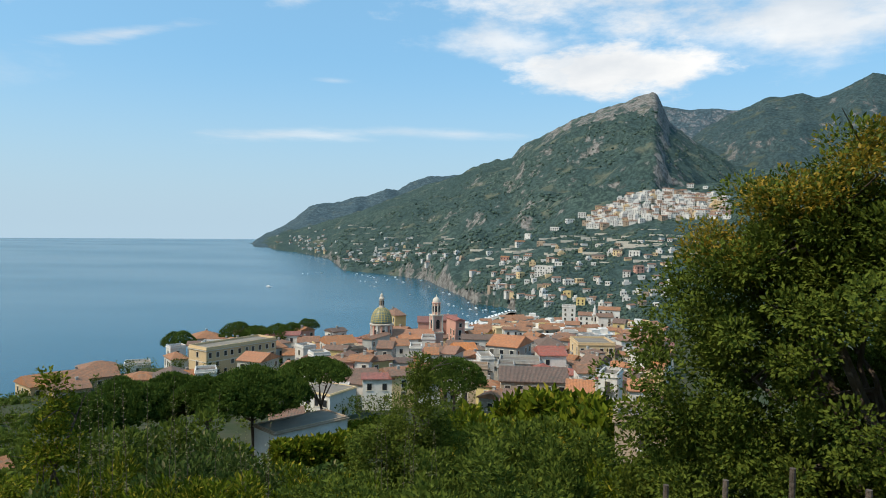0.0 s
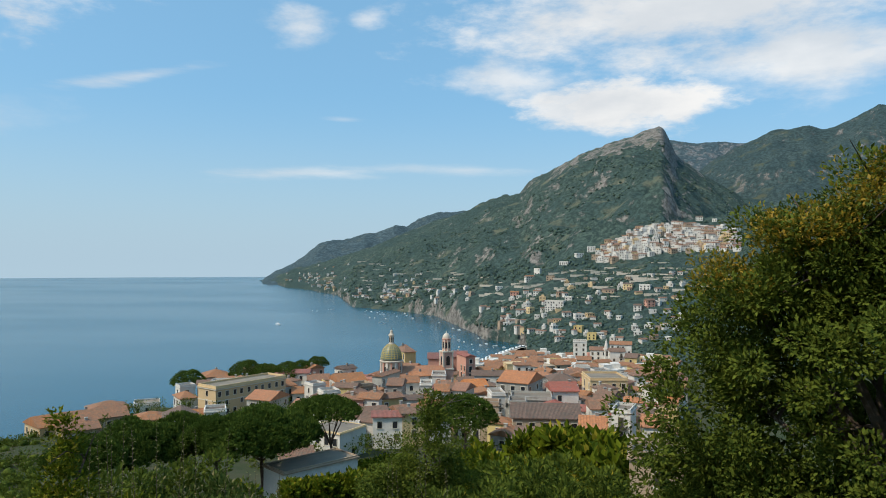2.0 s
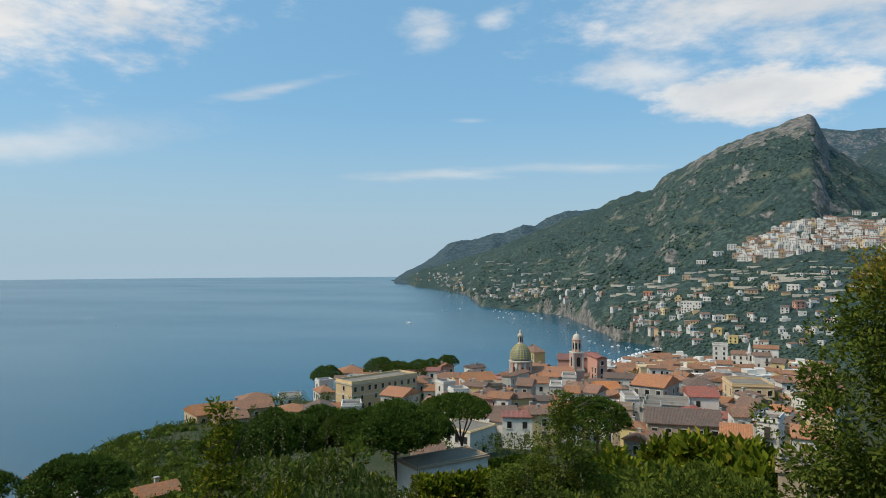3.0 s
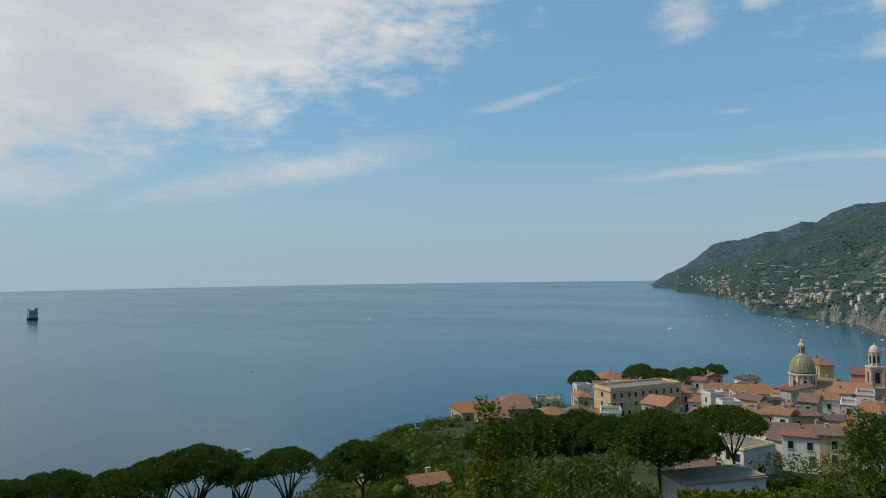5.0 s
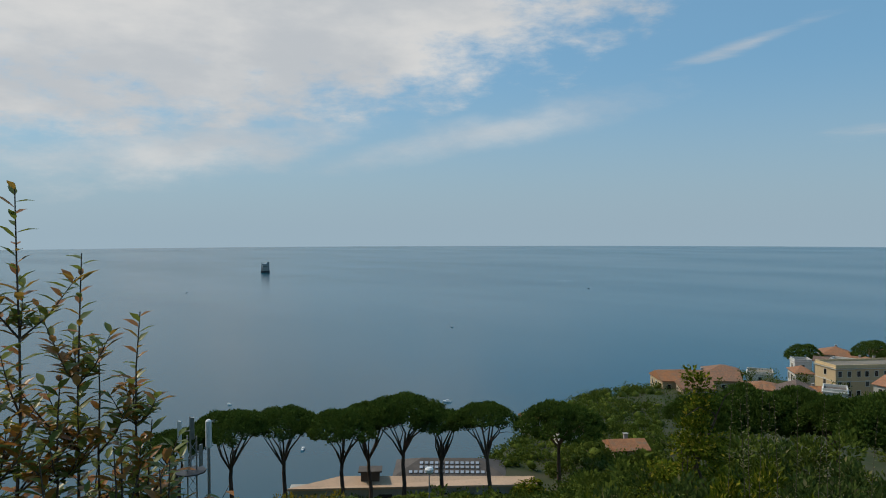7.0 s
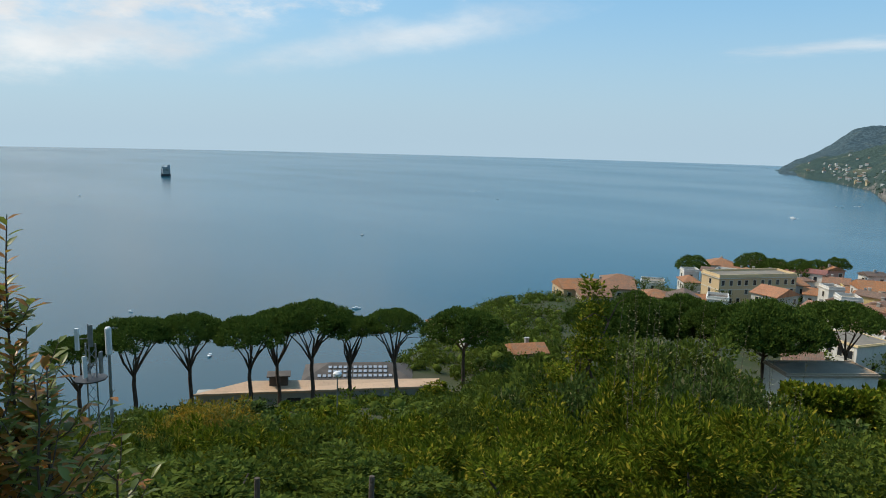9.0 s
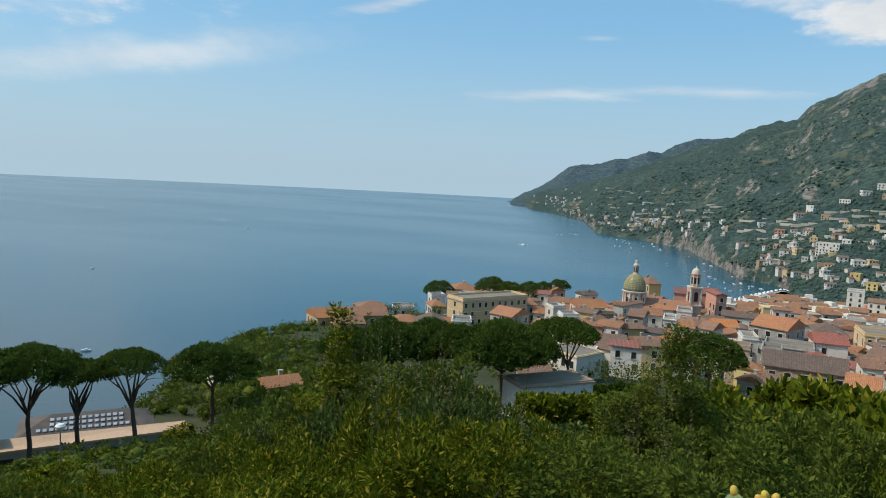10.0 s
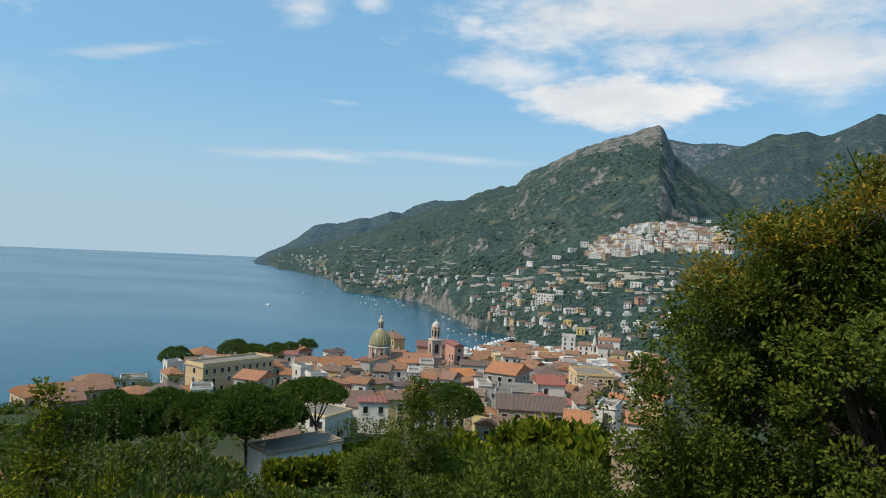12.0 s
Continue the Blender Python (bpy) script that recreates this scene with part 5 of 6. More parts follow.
LAUREL = shrub_family("laurel_shrub", "bright green laurel shrub with upright shoots", BRIGHT_LEAVES, 81, 0.084, 9500, 0.7, 0.38, 62, 0.145, 1.35)
DARKLEAF = shrub_family("evergreen_shrub", "dense dark green evergreen shrub", LEAVES, 82, 0.078, 9000, 0.3, 0.55, 62, 0.18)
OLIVE = shrub_family("oleaster_shrub", "grey green shrub with pale upright sprays", GREY_LEAVES, 83, 0.074, 10500, 0.6, 0.5, 74, 0.15, 1.3)
MIXEDLEAF = shrub_family("mastic_shrub", "loose mid green shrub", LEAVES, 84, 0.074, 10500, 0.5, 0.55, 66, 0.18)
FAR_DARK = [shrub_kind("evergreen_shrub", "rounded dark green evergreen shrub down the slope", LEAVES, 86, 0.27, 2400, 0.3, 0.66, far=True)]
FAR_MIX = [shrub_kind("garden_bush", "mid green garden bush on the slope", BRIGHT_LEAVES, 87, 0.25, 2400, 0.4, 0.55, far=True)]
FAR_GREY = [shrub_kind("olive_bush", "grey green olive bush on the terraces", GREY_LEAVES, 88, 0.25, 2400, 0.4, 0.5, far=True)]
RUSTY = [shrub_kind("rusty_shrub", "dry orange brown shrub", AUTUMN, 85, 0.08, 7000, 0.3, 0.4)]
TOPLINE = [(-40, -14.5), (-14.7, -14.2), (-10, -13.6), (-4.7, -15.2), (2, -17.0), (7, -16.8), (9.5, -17.4), (13.5, -17.9), (15.8, -17.2), (17.2, -15.4), (18.5, -14.6), (21.4, -13.9), (26, -13.7), (30, -14.9), (34, -17.4), (39.8, -20.4), (46, -21.2), (50, -20.9), (54.5, -19.7), (58.7, -20.9), (64, -20.6), (67, -19.9), (74, -18.6), (90, -19)]
first_use = {}


def grow(kind, az, d, top_el, spread, turn):
    """Set a shrub so that its top reaches the height angle."""
    z = land_z(az, d) - 0.15
    h = max(0.7, level(top_el, d) - z) / 2.05
    spread = min(max(spread, 0.9 * h), 2.4 * h)
    m = Matrix.Translation(spot(az, d, z)) @ pose(0, 0, 0, 0, 0, turn) @ Matrix.Diagonal((spread, spread, h, 1))
    fine = h * 10 / d
    kind = kind[min(len(kind) - 1, 0 if fine < 0.9 else 1 if fine < 1.6 else 2)]
    if kind not in first_use:
        first_use[kind] = True
        kind.matrix_basis = m
    else:
        copy_thing(kind, m).matrix_basis = m


rk = random.Random(31)
for d, step, low in ((6.6, 15, 3.4), (9.0, 11.5, 2.2), (12.5, 9.0, 1.2), (17, 7.6, 0.5), (23, 6.4, 0.0), (32, 5.2, 0.0)):
    az = -38.0
    while az < 82:
        az += step * rk.uniform(0.75, 1.15)
        dd = d * rk.uniform(0.92, 1.1)
        top = ramp(az, TOPLINE) - low + 0.2 - rk.uniform(0, 2.0)
        if az < -14 and d < 16:
            top -= 4.0
        if level(top, dd) < land_z(az, dd) + 0.5 or (d > 20 and az < -20):
            continue
        if d > 20 and az > 40:
            top -= 0.8
        if 34 < az < 48 or (8 < az < 34 and d < 13):
            kind = rk.choice([LAUREL, LAUREL, LAUREL, MIXEDLEAF])
        elif 10 < az <= 34:
            kind = rk.choice([OLIVE, OLIVE, MIXEDLEAF])
        elif az >= 48:
            kind = rk.choice([DARKLEAF, DARKLEAF, LAUREL, MIXEDLEAF])
        else:
            kind = rk.choice([DARKLEAF, MIXEDLEAF, LAUREL, DARKLEAF])
        grow(kind, az, dd, top, dd * math.tan(radians(step)) * 0.62, rk.uniform(0, 360))
for d, step in ((40, 3.6), (50, 3.4), (62, 3.2), (76, 3.2), (90, 3.0), (112, 2.8)):
    az = -24.0
    while az < 80:
        az += step * rk.uniform(0.7, 1.2)
        dd = d * rk.uniform(0.94, 1.06)
        if (az > 37 and 92 < dd) or (dd > 105 and az < 26 and not 10 < az < 24) or (dd > 96 and 5 < az < 16.5):
            continue
        z = land_z(az, dd) + rk.uniform(1.4, 3.4)
        if 8 < az < 34 and dd < 112:
            z += rk.uniform(1.8, 3.6) if az > 16.5 else rk.uniform(0.6, 1.6)
        grow(rk.choice([FAR_DARK, FAR_MIX, FAR_DARK, FAR_GREY]), az, dd, min(math.degrees(math.atan2(z - EYE, dd)), ramp(az, TOPLINE) - 0.6), dd * math.tan(radians(step)) * 0.62, rk.uniform(0, 360))
for az, d, el, wide in ((-29, 18, -4.0, 2.0), (-34, 18, -2.0, 2.0), (-39, 17, -1.0, 2.0)):
    grow(DARKLEAF, az, d, el, wide, rk.uniform(0, 360))
for az, d, el, wide in ((-7.2, 118, -13.0, 2.6), (-8.8, 116, -12.7, 2.8), (-10.4, 112, -13.2, 2.6), (-4.5, 96, -15.2, 2.4), (-12.6, 95, -13.4, 2.6), (-6.0, 92, -15.4, 2.4), (-2.0, 105, -14.6, 2.4), (-14.4, 100, -13.0, 2.8), (8.2, 138, -15.7, 2.6), (6.6, 136, -15.6, 2.6), (5.2, 140, -15.2, 2.6), (7.4, 120, -17.0, 2.6), (4.0, 134, -15.3, 2.6), (5.8, 122, -16.6, 2.6), (44.6, 117, -19.9, 2.6), (43.2, 118, -19.6, 2.6), (45.9, 117, -20.2, 2.4), (41.5, 112, -19.8, 2.6)):
    grow(FAR_MIX, az, d, el, wide, rk.uniform(0, 360))
for k in range(15):
    grow(rk.choice([FAR_DARK, FAR_GREY, FAR_DARK, FAR_MIX]), 39.5 + 1.75 * k, rk.uniform(88, 99), rk.uniform(-21.9, -20.9), 2.4, rk.uniform(0, 360))
for k in range(9):
    grow(rk.choice([FAR_DARK, FAR_MIX]), 7.6 + 0.66 * k, 108.5 - 0.45 * k, -16.45 - 0.05 * k, 1.3, rk.uniform(0, 360))
grow(RUSTY, 60.0, 42, -19.7, 2.6, 20)
grow(RUSTY, 62.6, 43, -20.2, 2.4, 75)
grow(RUSTY, 73.5, 9, -24.0, 0.8, 60)
grow(RUSTY, 85.0, 3.4, -17.5, 0.35, 140)


# ---- sheds and things below the pines ----
PEACH = surface("peach_sheet_roof", (0.62, 0.42, 0.28), (0.55, 0.38, 0.26), 0.3, 0.7, 0.005, 8, (0.4, 0.28, 0.2))
SLATE = surface("dark_roofing", (0.10, 0.085, 0.075), (0.14, 0.115, 0.10), 0.4, 0.8, 0.01, 8)
PANEL = surface("solar_panel", (0.42, 0.45, 0.50), (0.36, 0.40, 0.46), 0.5, 0.25, 0.0, 8, None, 0, 0.15, 0.6)
p0, p1 = spot(61.2, 113, 0), spot(41.0, 113, 0)
mid, run = (p0 + p1) / 2, (p1 - p0)
shed = new("warehouse")
zr = level(-19.9, 113)
shed.matrix_basis = Matrix.Translation((mid.x, mid.y, zr - 4.5)) @ pose(0, 0, 0, 0, 0, math.degrees(math.atan2(run.y, run.x)))
tagged(shed, "long grey shed with a low peach coloured roof", "warehouse")
L = run.length
part("wall", block(bmesh.new(), -L / 2, L / 2, 0, 2.6, -1, 4.2), WALLS["grey"], shed)
bm = bmesh.new()
v = [bm.verts.new(p) for p in ((-L / 2 - 0.4, -0.5, 4.2), (L / 2 + 0.4, -0.5, 4.2), (L / 2 + 0.4, 2.8, 4.35), (-L / 2 + 8, 2.8, 5.0), (-L / 2 - 0.4, -0.5, 4.55), (L / 2 + 0.4, -0.5, 4.55), (L / 2 + 0.4, 2.8, 4.7), (-L / 2 + 8, 2.8, 5.35))]
for f in ((0, 3, 2, 1), (4, 5, 6, 7), (0, 1, 5, 4), (1, 2, 6, 5), (2, 3, 7, 6), (3, 0, 4, 7)):
    bm.faces.new([v[i] for i in f])
part("roof", bm, PEACH, shed, "peach coloured sheet roof")
for k in range(9):
    x = -L / 2 + 2.2 + k * (L - 4.4) / 8
    part("door" if k % 3 == 1 else "window", block(bmesh.new(), x - 1.1, x + 1.1, -0.06, 0.1, 0.2 if k % 3 == 1 else 1.4, 3.2), GLASS if k % 2 else METAL, shed)
part("skylight", block(block(bmesh.new(), -8.4, -5.4, 1.4, 3.4, 4.3, 6.4), -8.8, -5.0, 1.0, 3.8, 6.4, 6.6), SLATE, shed)
hall = new("hall")
hc = spot(48.0, 126, 0)
hall.matrix_basis = Matrix.Translation((hc.x, hc.y, level(-19.3, 126) - 5.2)) @ pose(0, 0, 0, 0, 0, 47)
tagged(hall, "low hall with a dark roof carrying rows of solar panels", "hall")
part("wall", block(bmesh.new(), -10, 10, 0, 9, -3, 4.4), WALLS["grey"], hall)
part("roof", hip_roof(20, 9, 2.0, 0.5, True), SLATE, hall).matrix_basis = pose(0, 4.5, 4.6)
pm = bpy.data.meshes.new("solar_panel")
_b = block(bmesh.new(), -0.3, 0.3, -0.32, 0.32, 0, 0.06)
_b.to_mesh(pm)
_b.free()
pm.materials.append(PANEL)
for i in range(16):
    for j, y in enumerate((0.7, 1.9, 3.0)):
        if j > 0 and i in (0, 1, 14, 15):
            continue
        o = obj("solar_panel", pm, None, hall)
        o.matrix_basis = pose(-7.2 + i * 0.95, y, 4.95 + y * 0.4, 24, 0, 0)
house(33.2, -17.1, 128, 6.0, 6, 20, "tan", "tile", "gable", "small tan house with a clay tile roof among shrubs", 1)
for az, d, wall, shape, label in ((40.9, 172, "white", "gable", "small white house in the gardens above the sea"), (38.0, 150, "white", "gable", "white garden house with tile roof above the sea")):
    house(az, math.degrees(math.atan2(land_z(az, d) + 3.0 - EYE, d)), d, 5.2, 5, 15, wall, "tile", shape, label, 1)

# a mast with aerials, a lamp, a railing
mast = new("antenna_mast")
mz = land_z(68.8, 58)
mast.matrix_basis = Matrix.Translation(spot(68.8, 58, mz)) @ pose(0, 0, 0, 0, 0, 68.8)
tagged(mast, "grey telephone mast with panel aerials", "mast")
mh = level(-13.95, 58) - mz
bm = bmesh.new()
for a in range(3):
    x, y = 0.45 * math.cos(a * 2.094), 0.45 * math.sin(a * 2.094)
    tube(bm, [(x, y, -0.5), (x, y, mh - 1.6)], [0.06, 0.06], 6)
    x2, y2 = 0.45 * math.cos((a + 1) * 2.094), 0.45 * math.sin((a + 1) * 2.094)
    for k in range(int(mh / 0.9) - 2):
        tube(bm, [(x, y, k * 0.9), (x2, y2, k * 0.9 + 0.9)], [0.025, 0.025], 4)
part("lattice", bm, METAL, mast)
part("pole", tube(bmesh.new(), [(0, 0, mh - 4), (0, 0, mh)], [0.07, 0.06], 7), METAL, mast)
for k, (x, z) in enumerate(((-0.6, mh - 1.9), (0.2, mh - 1.7), (-0.45, mh - 4.1), (0.55, mh - 3.9))):
    a = part("aerial", block(bmesh.new(), -0.15, 0.15, -0.35, -0.2, 0, 1.7), METAL if k % 2 else WHITE_PAINT, mast)
    a.matrix_basis = pose(x, -0.2, z, 0, 0, 30 * k - 40)
    part("bracket", block(bmesh.new(), min(x, 0), max(x, 0) + 0.02, -0.3, -0.25, z + 0.8, z + 0.86), METAL, mast)
part("platform", lathe(bmesh.new(), [(1.2, mh - 4.4), (1.2, mh - 4.3)], 10), DARK_METAL, mast)
part("cabinet", block(bmesh.new(), 1.0, 1.6, -0.3, 0.3, -0.3, 2.2), METAL, mast)
post = new("antenna_pole")
post.matrix_basis = Matrix.Translation(spot(67.45, 58, mz))
tagged(post, "plain grey pole beside the telephone mast", "pole")
part("pole", tube(bmesh.new(), [(0, 0, -0.5), (0, 0, mh - 0.6)], [0.13, 0.12], 8), METAL, post)
part("aerial", lathe(bmesh.new(), [(0.2, mh - 2.6), (0.24, mh - 2.5), (0.24, mh - 0.5), (0.15, mh - 0.4)], 10), WHITE_PAINT, post)
lamp = new("street_lamp")
lz = land_z(49.87, 62)
lh = level(-18.86, 62) - lz
lamp.matrix_basis = Matrix.Translation(spot(49.87, 62, lz)) @ pose(0, 0, 0, 0, 0, 50)
tagged(lamp, "slim grey street lamp with a white head", "street lamp")
part("pole", tube(bmesh.new(), [(0, 0, -0.4), (0, 0, lh - 0.5)], [0.08, 0.05], 8), METAL, lamp)
part("head", lathe(bmesh.new(), [(0.12, lh - 0.55), (0.36, lh - 0.35), (0.4, lh - 0.1), (0.25, lh + 0.05), (0.05, lh + 0.08)], 14), WHITE_PAINT, lamp, "white lamp head")

house(-16.4, -15.2, 78, 6, 6, 0, "tan", "flat", "flat", "tan flat-roofed building with a railed terrace", 1)
rail = new("railing")
rail.matrix_basis = Matrix.Translation(spot(-16.0, 77, level(-15.2, 78) + 1.0)) @ pose(0, 0, 0, 0, 0, -16)
tagged(rail, "pale grey metal railing on the terrace", "railing")
for k in range(9):
    part("post", tube(bmesh.new(), [(-2.6 + 0.65 * k, 0, -0.2), (-2.6 + 0.65 * k, 0, 1.1)], [0.035, 0.035], 6), METAL, rail)
for z in (0.35, 0.72, 1.1):
    part("bar", tube(bmesh.new(), [(-2.65, 0, z), (2.65, 0, z)], [0.03, 0.03], 6), METAL, rail)

# ---- boats, the ship, the beach ----
HULL = bmesh.new()
rows_ = [[HULL.verts.new((s * w, x, z)) for s, z in ((-1, 1.0), (-0.8, 0.0), (0, -0.3), (0.8, 0.0), (1, 1.0))] for x, w in ((-3.5, 0.9), (-1.5, 1.15), (1.0, 1.1), (2.6, 0.6), (3.6, 0.05))]
for a, b in zip(rows_, rows_[1:]):
    for k in range(4):
        HULL.faces.new((a[k], a[k + 1], b[k + 1], b[k]))
    HULL.faces.new((a[0], b[0], b[4], a[4]))
HULL.faces.new(rows_[0])
boat = new("motor_boat")
tagged(boat, "small white motor boat lying on the water", "boat", "boats in the bay")
part("hull", HULL, WHITE_PAINT, boat)
part("cabin", block(bmesh.new(), -0.7, 0.7, -1.2, 1.0, 0.98, 1.8), WHITE_PAINT, boat)
part("windscreen", block(bmesh.new(), -0.6, 0.6, 1.0, 1.06, 1.2, 1.7), GLASS, boat)
boat.matrix_basis = Matrix.Translation(spot(14.11, 100 / math.tan(radians(4.95)), 0)) @ pose(0, 0, 0, 0, 0, 60) @ Matrix.Diagonal((1.4, 1.4, 1.4, 1))
SPOTS = [(9.93, -3.81), (11.05, -3.94), (11.4, -3.9), (47.63, -7.83), (68.67, -4.65), (38.37, -4.01), (48.05, -13.84), (65.62, -13.38), (59.92, -17.15), (36.5, -4.6)]
for _ in range(44):
    az = rt.uniform(-4.6, 7.5)
    far_ = ramp(az, SHORE) - 25
    near_ = max(ramp(az, EDGE) + ramp(az, SLOPE) + 30, far_ - (380 if az < 0 else 330))
    SPOTS.append((az, -math.degrees(math.atan2(EYE, rt.uniform(near_, far_)))))
for az, el in SPOTS:
    s = rt.uniform(0.45, 0.8)
    m = Matrix.Translation(spot(az, EYE / math.tan(radians(-el)), 0)) @ pose(0, 0, 0, 0, 0, rt.uniform(0, 360)) @ Matrix.Diagonal((s, s, s, 1))
    copy_thing(boat, m).matrix_basis = m
for az, el, ln in ((38.4, -4.0, 34), (14.1, -4.93, 16), (47.4, -3.3, 26), (10.1, -3.8, 18)):
    bm = bmesh.new()
    bmesh.ops.create_circle(bm, cap_ends=True, radius=1.0, segments=20)
    wake = obj("wake", bm, WHITE_PAINT)
    wake.matrix_basis = Matrix.Translation(spot(az, EYE / math.tan(radians(-el)) + 2, 0.006)) @ pose(0, 0, 0, 0, 0, az) @ Matrix.Diagonal((ln / 2, 1.2, 1, 1))
    tagged(wake, "thin white wake on the water", "wake")
ship = new("ship")
ship.matrix_basis = Matrix.Translation(spot(62.72, 1790, 0)) @ pose(0, 0, 0, 0, 0, 62)
tagged(ship, "dark crane barge with a tall pale superstructure", "ship")
part("hull", block(bmesh.new(), -11, 11, -6, 6, -1, 5), DARK_METAL, ship)
part("deckhouse", block(bmesh.new(), -6, 7.5, -5, 5, 5, 19), WALLS["grey"], ship)
part("bridge", block(bmesh.new(), -9, 4, -5, 5, 19, 22), METAL, ship)
part("tower", block(bmesh.new(), 4, 10, -4, 4, 5, 27), METAL, ship)
for x in (-9.5, -6.8):
    part("crane", tube(bmesh.new(), [(x, 0, 5), (x + 1.5, 0, 26)], [0.7, 0.5], 6), DARK_METAL, ship)
for k in range(4):
    part("window", block(bmesh.new(), -4.5 + 2.6 * k, -3 + 2.6 * k, -5.1, -4.9, 14, 16), GLASS, ship)

az, d = np.meshgrid(np.linspace(-1.6, -6.7, 30), np.linspace(0, 1, 12), indexing="ij")
hi = ramp(az, [(-6.7, 812), (-5.7, 838), (-2.2, 722), (-1.6, 690)])
r = hi - 95 * (1 - d) * np.clip((az + 8) / 6, 0.35, 1)
z = 3.2 - 3.3 * d
beach = obj("beach", sheet("beach", np.stack([-r * np.sin(np.radians(az)), r * np.cos(np.radians(az)), z], -1)), SAND)
tagged(beach, "grey sand beach below the town", "beach", kind="structure")
um = new("beach_umbrella")
tagged(um, "pale beach umbrella standing on the sand", "umbrella", "beach umbrellas")
part("canopy", lathe(bmesh.new(), [(1.25, 2.0), (1.2, 2.08), (0.7, 2.35), (0.05, 2.5)], 10), WHITE_PAINT, um)
part("pole", tube(bmesh.new(), [(0, 0, -0.2), (0, 0, 2.3)], [0.04, 0.04], 5), METAL, um)
first = True
for i in range(15):
    for j in range(8):
        a, q = -2.2 - 4.1 * (i + 0.4 * rt.random()) / 15, 0.28 + 0.55 * (j + 0.3 * rt.random()) / 8
        hi = float(ramp(a, [(-6.7, 812), (-5.7, 838), (-2.2, 722), (-1.6, 690)]))
        m = Matrix.Translation(spot(a, hi - 95 * (1 - q) * min(max((a + 8) / 6, 0.35), 1), 3.2 - 3.3 * q))
        if first:
            um.matrix_basis, first = m, False
        else:
            copy_thing(um, m)

# ---- close by: fence posts, prickly pear, shoots ----
for az, el in ((-22.56, -18.5), (-27.15, -17.0), (-32.0, -17.6), (-18.2, -19.4), (59.6, -25.6), (50.2, -26.2)):
    z, top = land_z(az, 5.0), level(el, 5.0)
    fp = obj("fence_post", tube(bmesh.new(), [(0, 0, -0.3), (0, 0, (top - z) * 0.5), (0.005, 0, top - z)], [0.024, 0.022, 0.02], 8), BARK)
    fp.matrix_basis = Matrix.Translation(spot(az, 5.0, z))
    tagged(fp, "grey weathered fence post among the shrubs", "fence post", "fence posts")
CACTUS = surface("cactus_skin", (0.16, 0.22, 0.09), (0.20, 0.25, 0.12), 6, 0.6, 0.004, 8)
FRUIT = surface("cactus_fruit", (0.55, 0.42, 0.06), (0.60, 0.34, 0.08), 8, 0.5, 0.002)
pear = new("prickly_pear")
pz = land_z(-5.5, 3.4)
pear.matrix_basis = Matrix.Translation(spot(-3.5, 3.4, pz)) @ pose(0, 0, 0, 0, 0, -5.5)
tagged(pear, "prickly pear cactus with yellow fruits", "cactus")
rp = random.Random(77)
top = level(-22.5, 3.4) - pz


def pad(x, y, z, w, h, tilt, turn):
    bm = bmesh.new()
    bmesh.ops.create_uvsphere(bm, u_segments=16, v_segments=10, radius=1.0)
    for q in bm.verts:
        k = 1 - 0.25 * max(0, -q.co.z)
        q.co = (q.co.x * w / 2 * k, q.co.y * 0.022, (q.co.z + 1) * h / 2)
    part("pad", bm, CACTUS, pear).matrix_basis = pose(x, y, z, 0, tilt, turn)
    m = pose(x, y, z, 0, tilt, turn)
    for k in range(rp.randint(2, 4)):
        a = radians(rp.uniform(-50, 50))
        bm = bmesh.new()
        bmesh.ops.create_uvsphere(bm, u_segments=10, v_segments=8, radius=0.02)
        for q in bm.verts:
            q.co.z *= 1.35
        part("fruit", bm, FRUIT, pear).matrix_basis = m @ pose(math.sin(a) * w * 0.5, 0, h / 2 + math.cos(a) * (h / 2 + 0.012), 0, math.degrees(a), 0)


for k, (x, dz) in enumerate(((-0.17, 0.0), (-0.07, -0.03), (0.03, 0.01), (0.13, -0.05), (0.2, -0.01), (-0.12, -0.14), (0.08, -0.15))):
    pad(x, rp.uniform(-0.08, 0.08), top + dz - 0.2, rp.uniform(0.13, 0.18), rp.uniform(0.2, 0.24), rp.uniform(-18, 18), rp.uniform(-40, 40))
for x in (-0.1, 0.1):
    pad(x, 0, -0.05, 0.2, top - 0.15, 0, 10)

SHOOT = foliage("shoot_leaves", (0.10, 0.14, 0.025), (0.22, 0.25, 0.05), 0.35, 0.35, 0.45, (0.42, 0.16, 0.03), 0.42)


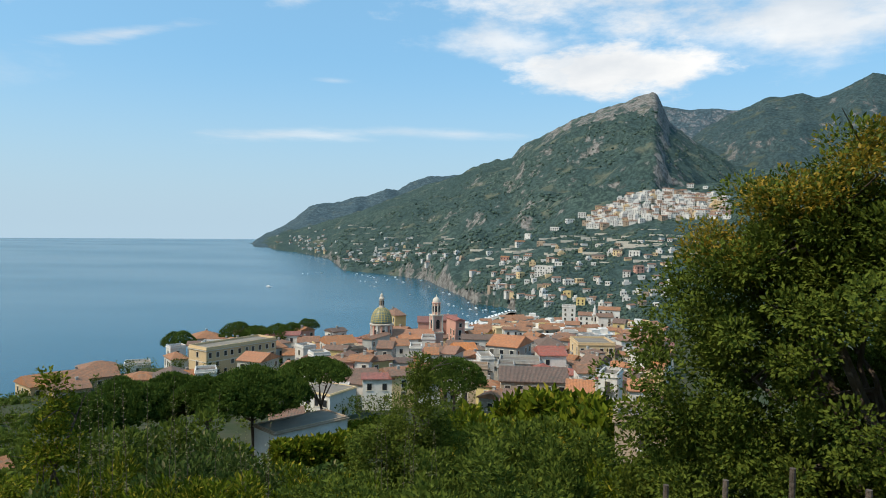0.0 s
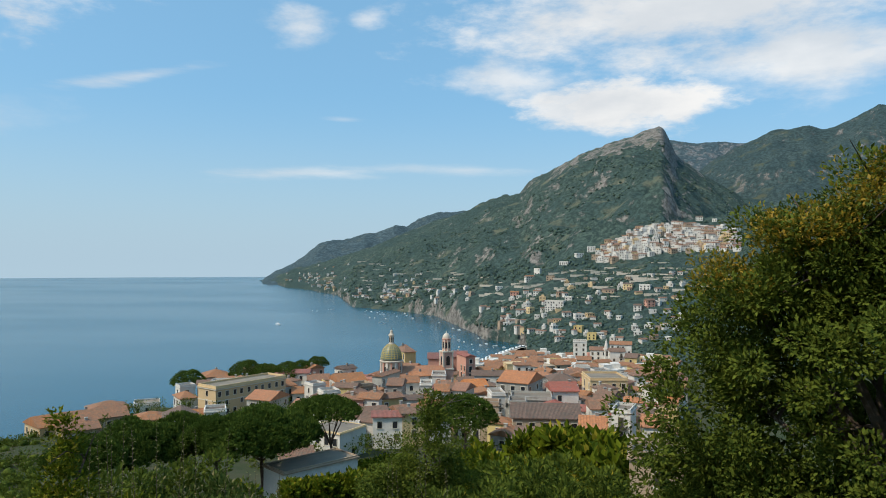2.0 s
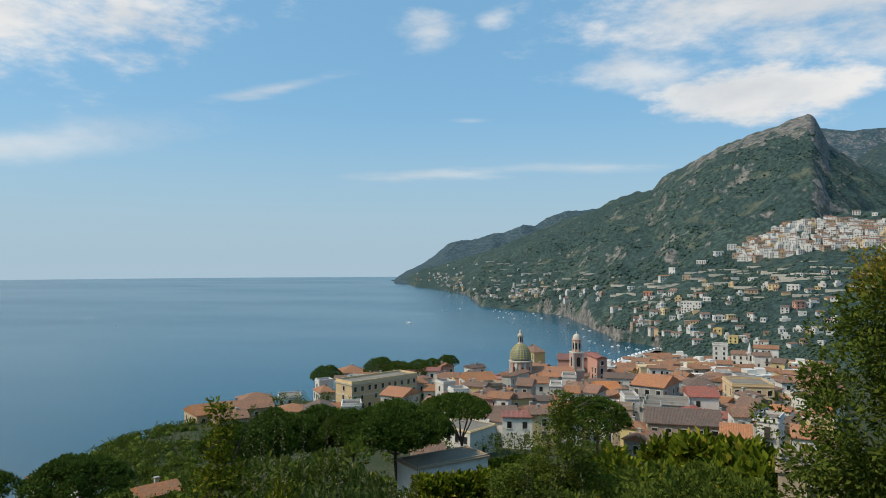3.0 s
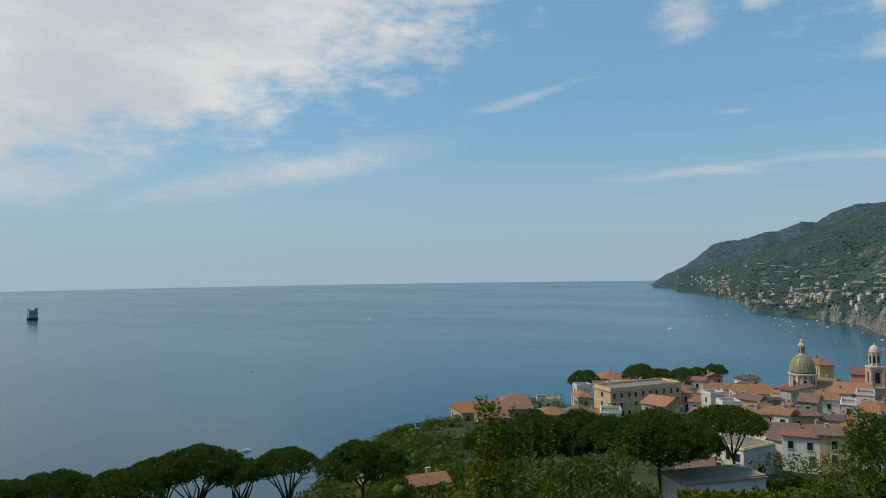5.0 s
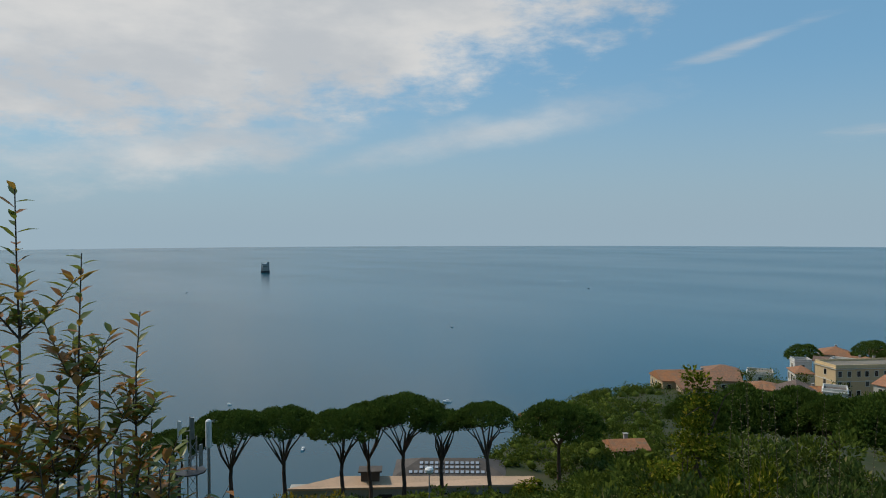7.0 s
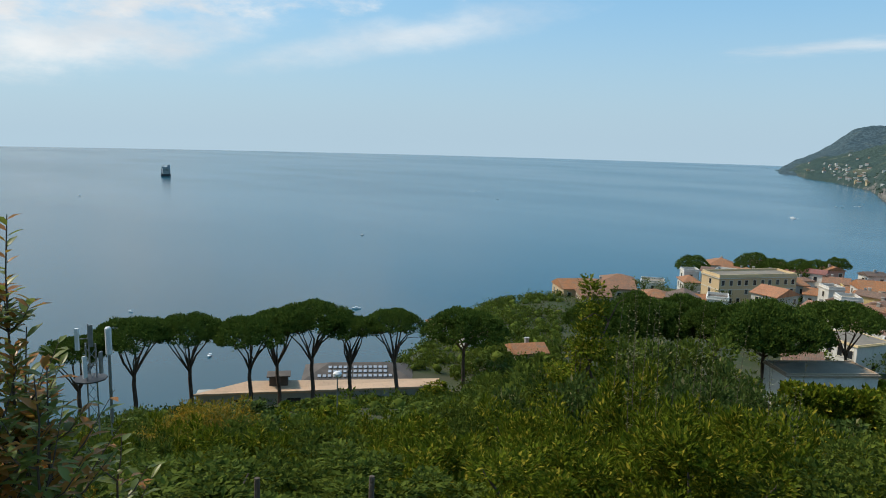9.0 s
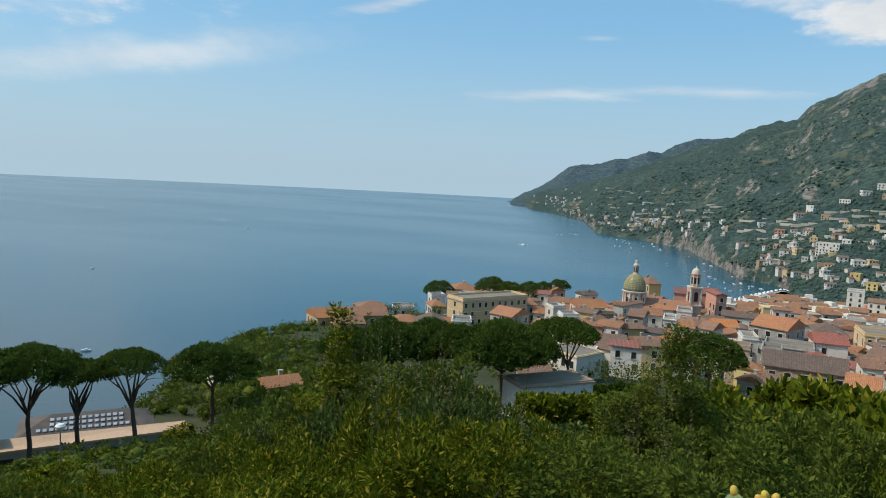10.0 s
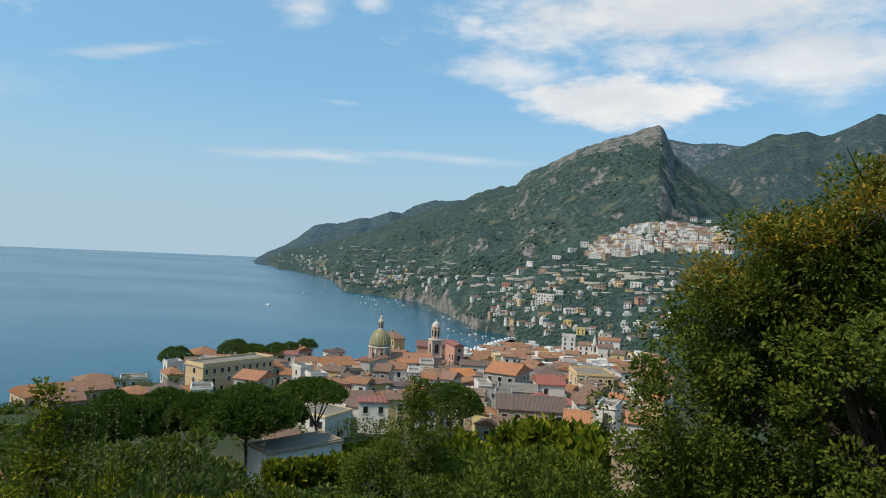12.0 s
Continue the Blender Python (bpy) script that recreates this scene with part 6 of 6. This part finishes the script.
def shoot(az, top_el, d, leaves, seed, bend=0.0, sides=5, reach=0.14, foot=None, leaf=1.0, mat=None, name="sapling", label="young sapling shoot with reddish green leaves", group="saplings"):
    """A young upright stem with long pointed leaves all along it."""
    rs = random.Random(seed)
    z = land_z(az, d) if foot is None else foot
    h = level(top_el, d) - z
    thing = new(name)
    thing.matrix_basis = Matrix.Translation(spot(az, d, z)) @ pose(0, 0, 0, 0, 0, az)
    tagged(thing, label, name.replace("_", " "), group)
    line = [Vector((bend * (i / 8) ** 2 + rs.uniform(-0.008, 0.008), rs.uniform(-0.01, 0.01), -0.1 + (h + 0.1) * i / 8)) for i in range(9)]
    stems = [(line, 0.009)]
    for k in range(sides):
        i = rs.randint(2, 6)
        a = rs.uniform(0, 6.28)
        out = Vector((math.cos(a), math.sin(a), rs.uniform(0.6, 1.2))) * rs.uniform(0.5, 1.0) * reach * (1.5 - i / 9)
        stems.append(([line[i], line[i] + out * 0.5, line[i] + out + Vector((0, 0, 0.05))], 0.004))
    bm = bmesh.new()
    for pts, r0 in stems:
        tube(bm, pts, [r0 * (1 - 0.8 * i / (len(pts) - 1)) for i in range(len(pts))], 5)
    part("stem", bm, BARK, thing)
    verts, faces = [], []
    for pts, r0 in stems:
        n = leaves if r0 > 0.005 else int(leaves / 7 * (1 + (reach > 0.2)))
        for k in range(n):
            t = (0.25 + 0.75 * k / n if r0 > 0.005 else 0.2 + 0.8 * k / n) * (len(pts) - 1)
            i = min(int(t), len(pts) - 2)
            p = pts[i].lerp(pts[i + 1], t - i)
            a = k * 2.4 + rs.uniform(-0.4, 0.4)
            out = Vector((math.cos(a), math.sin(a), rs.uniform(0.1, 0.9))).normalized()
            ln = rs.uniform(0.05, 0.085) * leaf
            side = out.cross(Vector((0, 0, 1))).normalized()
            up = side.cross(out)
            b = len(verts)
            for s, w, u in ((0.0, 0.0, 0.0), (0.3, 0.16, 0.03), (0.6, 0.17, 0.03), (1.0, 0.0, -0.12), (0.6, -0.17, 0.03), (0.3, -0.16, 0.03), (0.3, 0, -0.02), (0.6, 0, -0.03)):
                verts.append(p + out * ln * s + side * ln * w + up * ln * u)
            faces += [(b, b + 1, b + 6), (b + 1, b + 2, b + 7), (b + 1, b + 7, b + 6), (b + 2, b + 3, b + 7), (b, b + 6, b + 5), (b + 6, b + 7, b + 5), (b + 7, b + 4, b + 5), (b + 7, b + 3, b + 4)]
    part("leaves", raw_mesh("leaves", verts, faces), mat or SHOOT, thing)


for az, el, d, n, seed, bend in ((84.6, 3.1, 2.9, 76, 1, 0.01), (87.6, 4.5, 2.8, 76, 3, 0.02), (81.4, -1.3, 2.9, 70, 2, 0.02), (77.9, -5.3, 2.9, 64, 4, 0.02), (80.4, -7.4, 2.9, 44, 5, 0.03), (85.7, -7.5, 2.7, 50, 6, -0.03),
                                 (82.8, -9.0, 2.8, 46, 7, 0.02), (77.6, -12.5, 2.9, 44, 8, 0.05), (83.5, -13.5, 2.6, 44, 9, -0.02), (79.5, -13.0, 2.7, 44, 10, 0.02), (71.9, -20.4, 2.9, 34, 11, 0.02), (87.0, -12.0, 2.6, 44, 12, 0.02)):
    shoot(az, el, d, n, seed, bend, 13 if el > -8 else 10, 0.22)
for k in range(12):
    shoot(75.5 + 1.1 * k, rp.uniform(-18, -12), rp.uniform(2.5, 3.1), 40, 30 + k, rp.uniform(-0.05, 0.05), 10, 0.24)
SPRAY = foliage("pale_sprays", (0.10, 0.11, 0.035), (0.24, 0.22, 0.10), 0.6, 0.1, 0.3)
for k in range(16):
    az, d = rp.uniform(12.5, 28.5), rp.uniform(11, 15)
    shoot(az, float(ramp(az, TOPLINE)) + rp.uniform(0.2, 2.6), d, 60, 200 + k, rp.uniform(-0.15, 0.15), 5, 0.14, None, 0.8, SPRAY, "flowering_spray", "tall thin spray with pale seed heads", "flowering sprays")
for k in range(8):
    az, d = rp.uniform(-2.0, 9.5), rp.uniform(13, 16)
    shoot(az, float(ramp(az, TOPLINE)) + rp.uniform(0.0, 1.4), d, 50, 240 + k, rp.uniform(-0.15, 0.15), 5, 0.14, None, 0.8, SPRAY, "flowering_spray", "tall thin spray with pale seed heads", "flowering sprays")
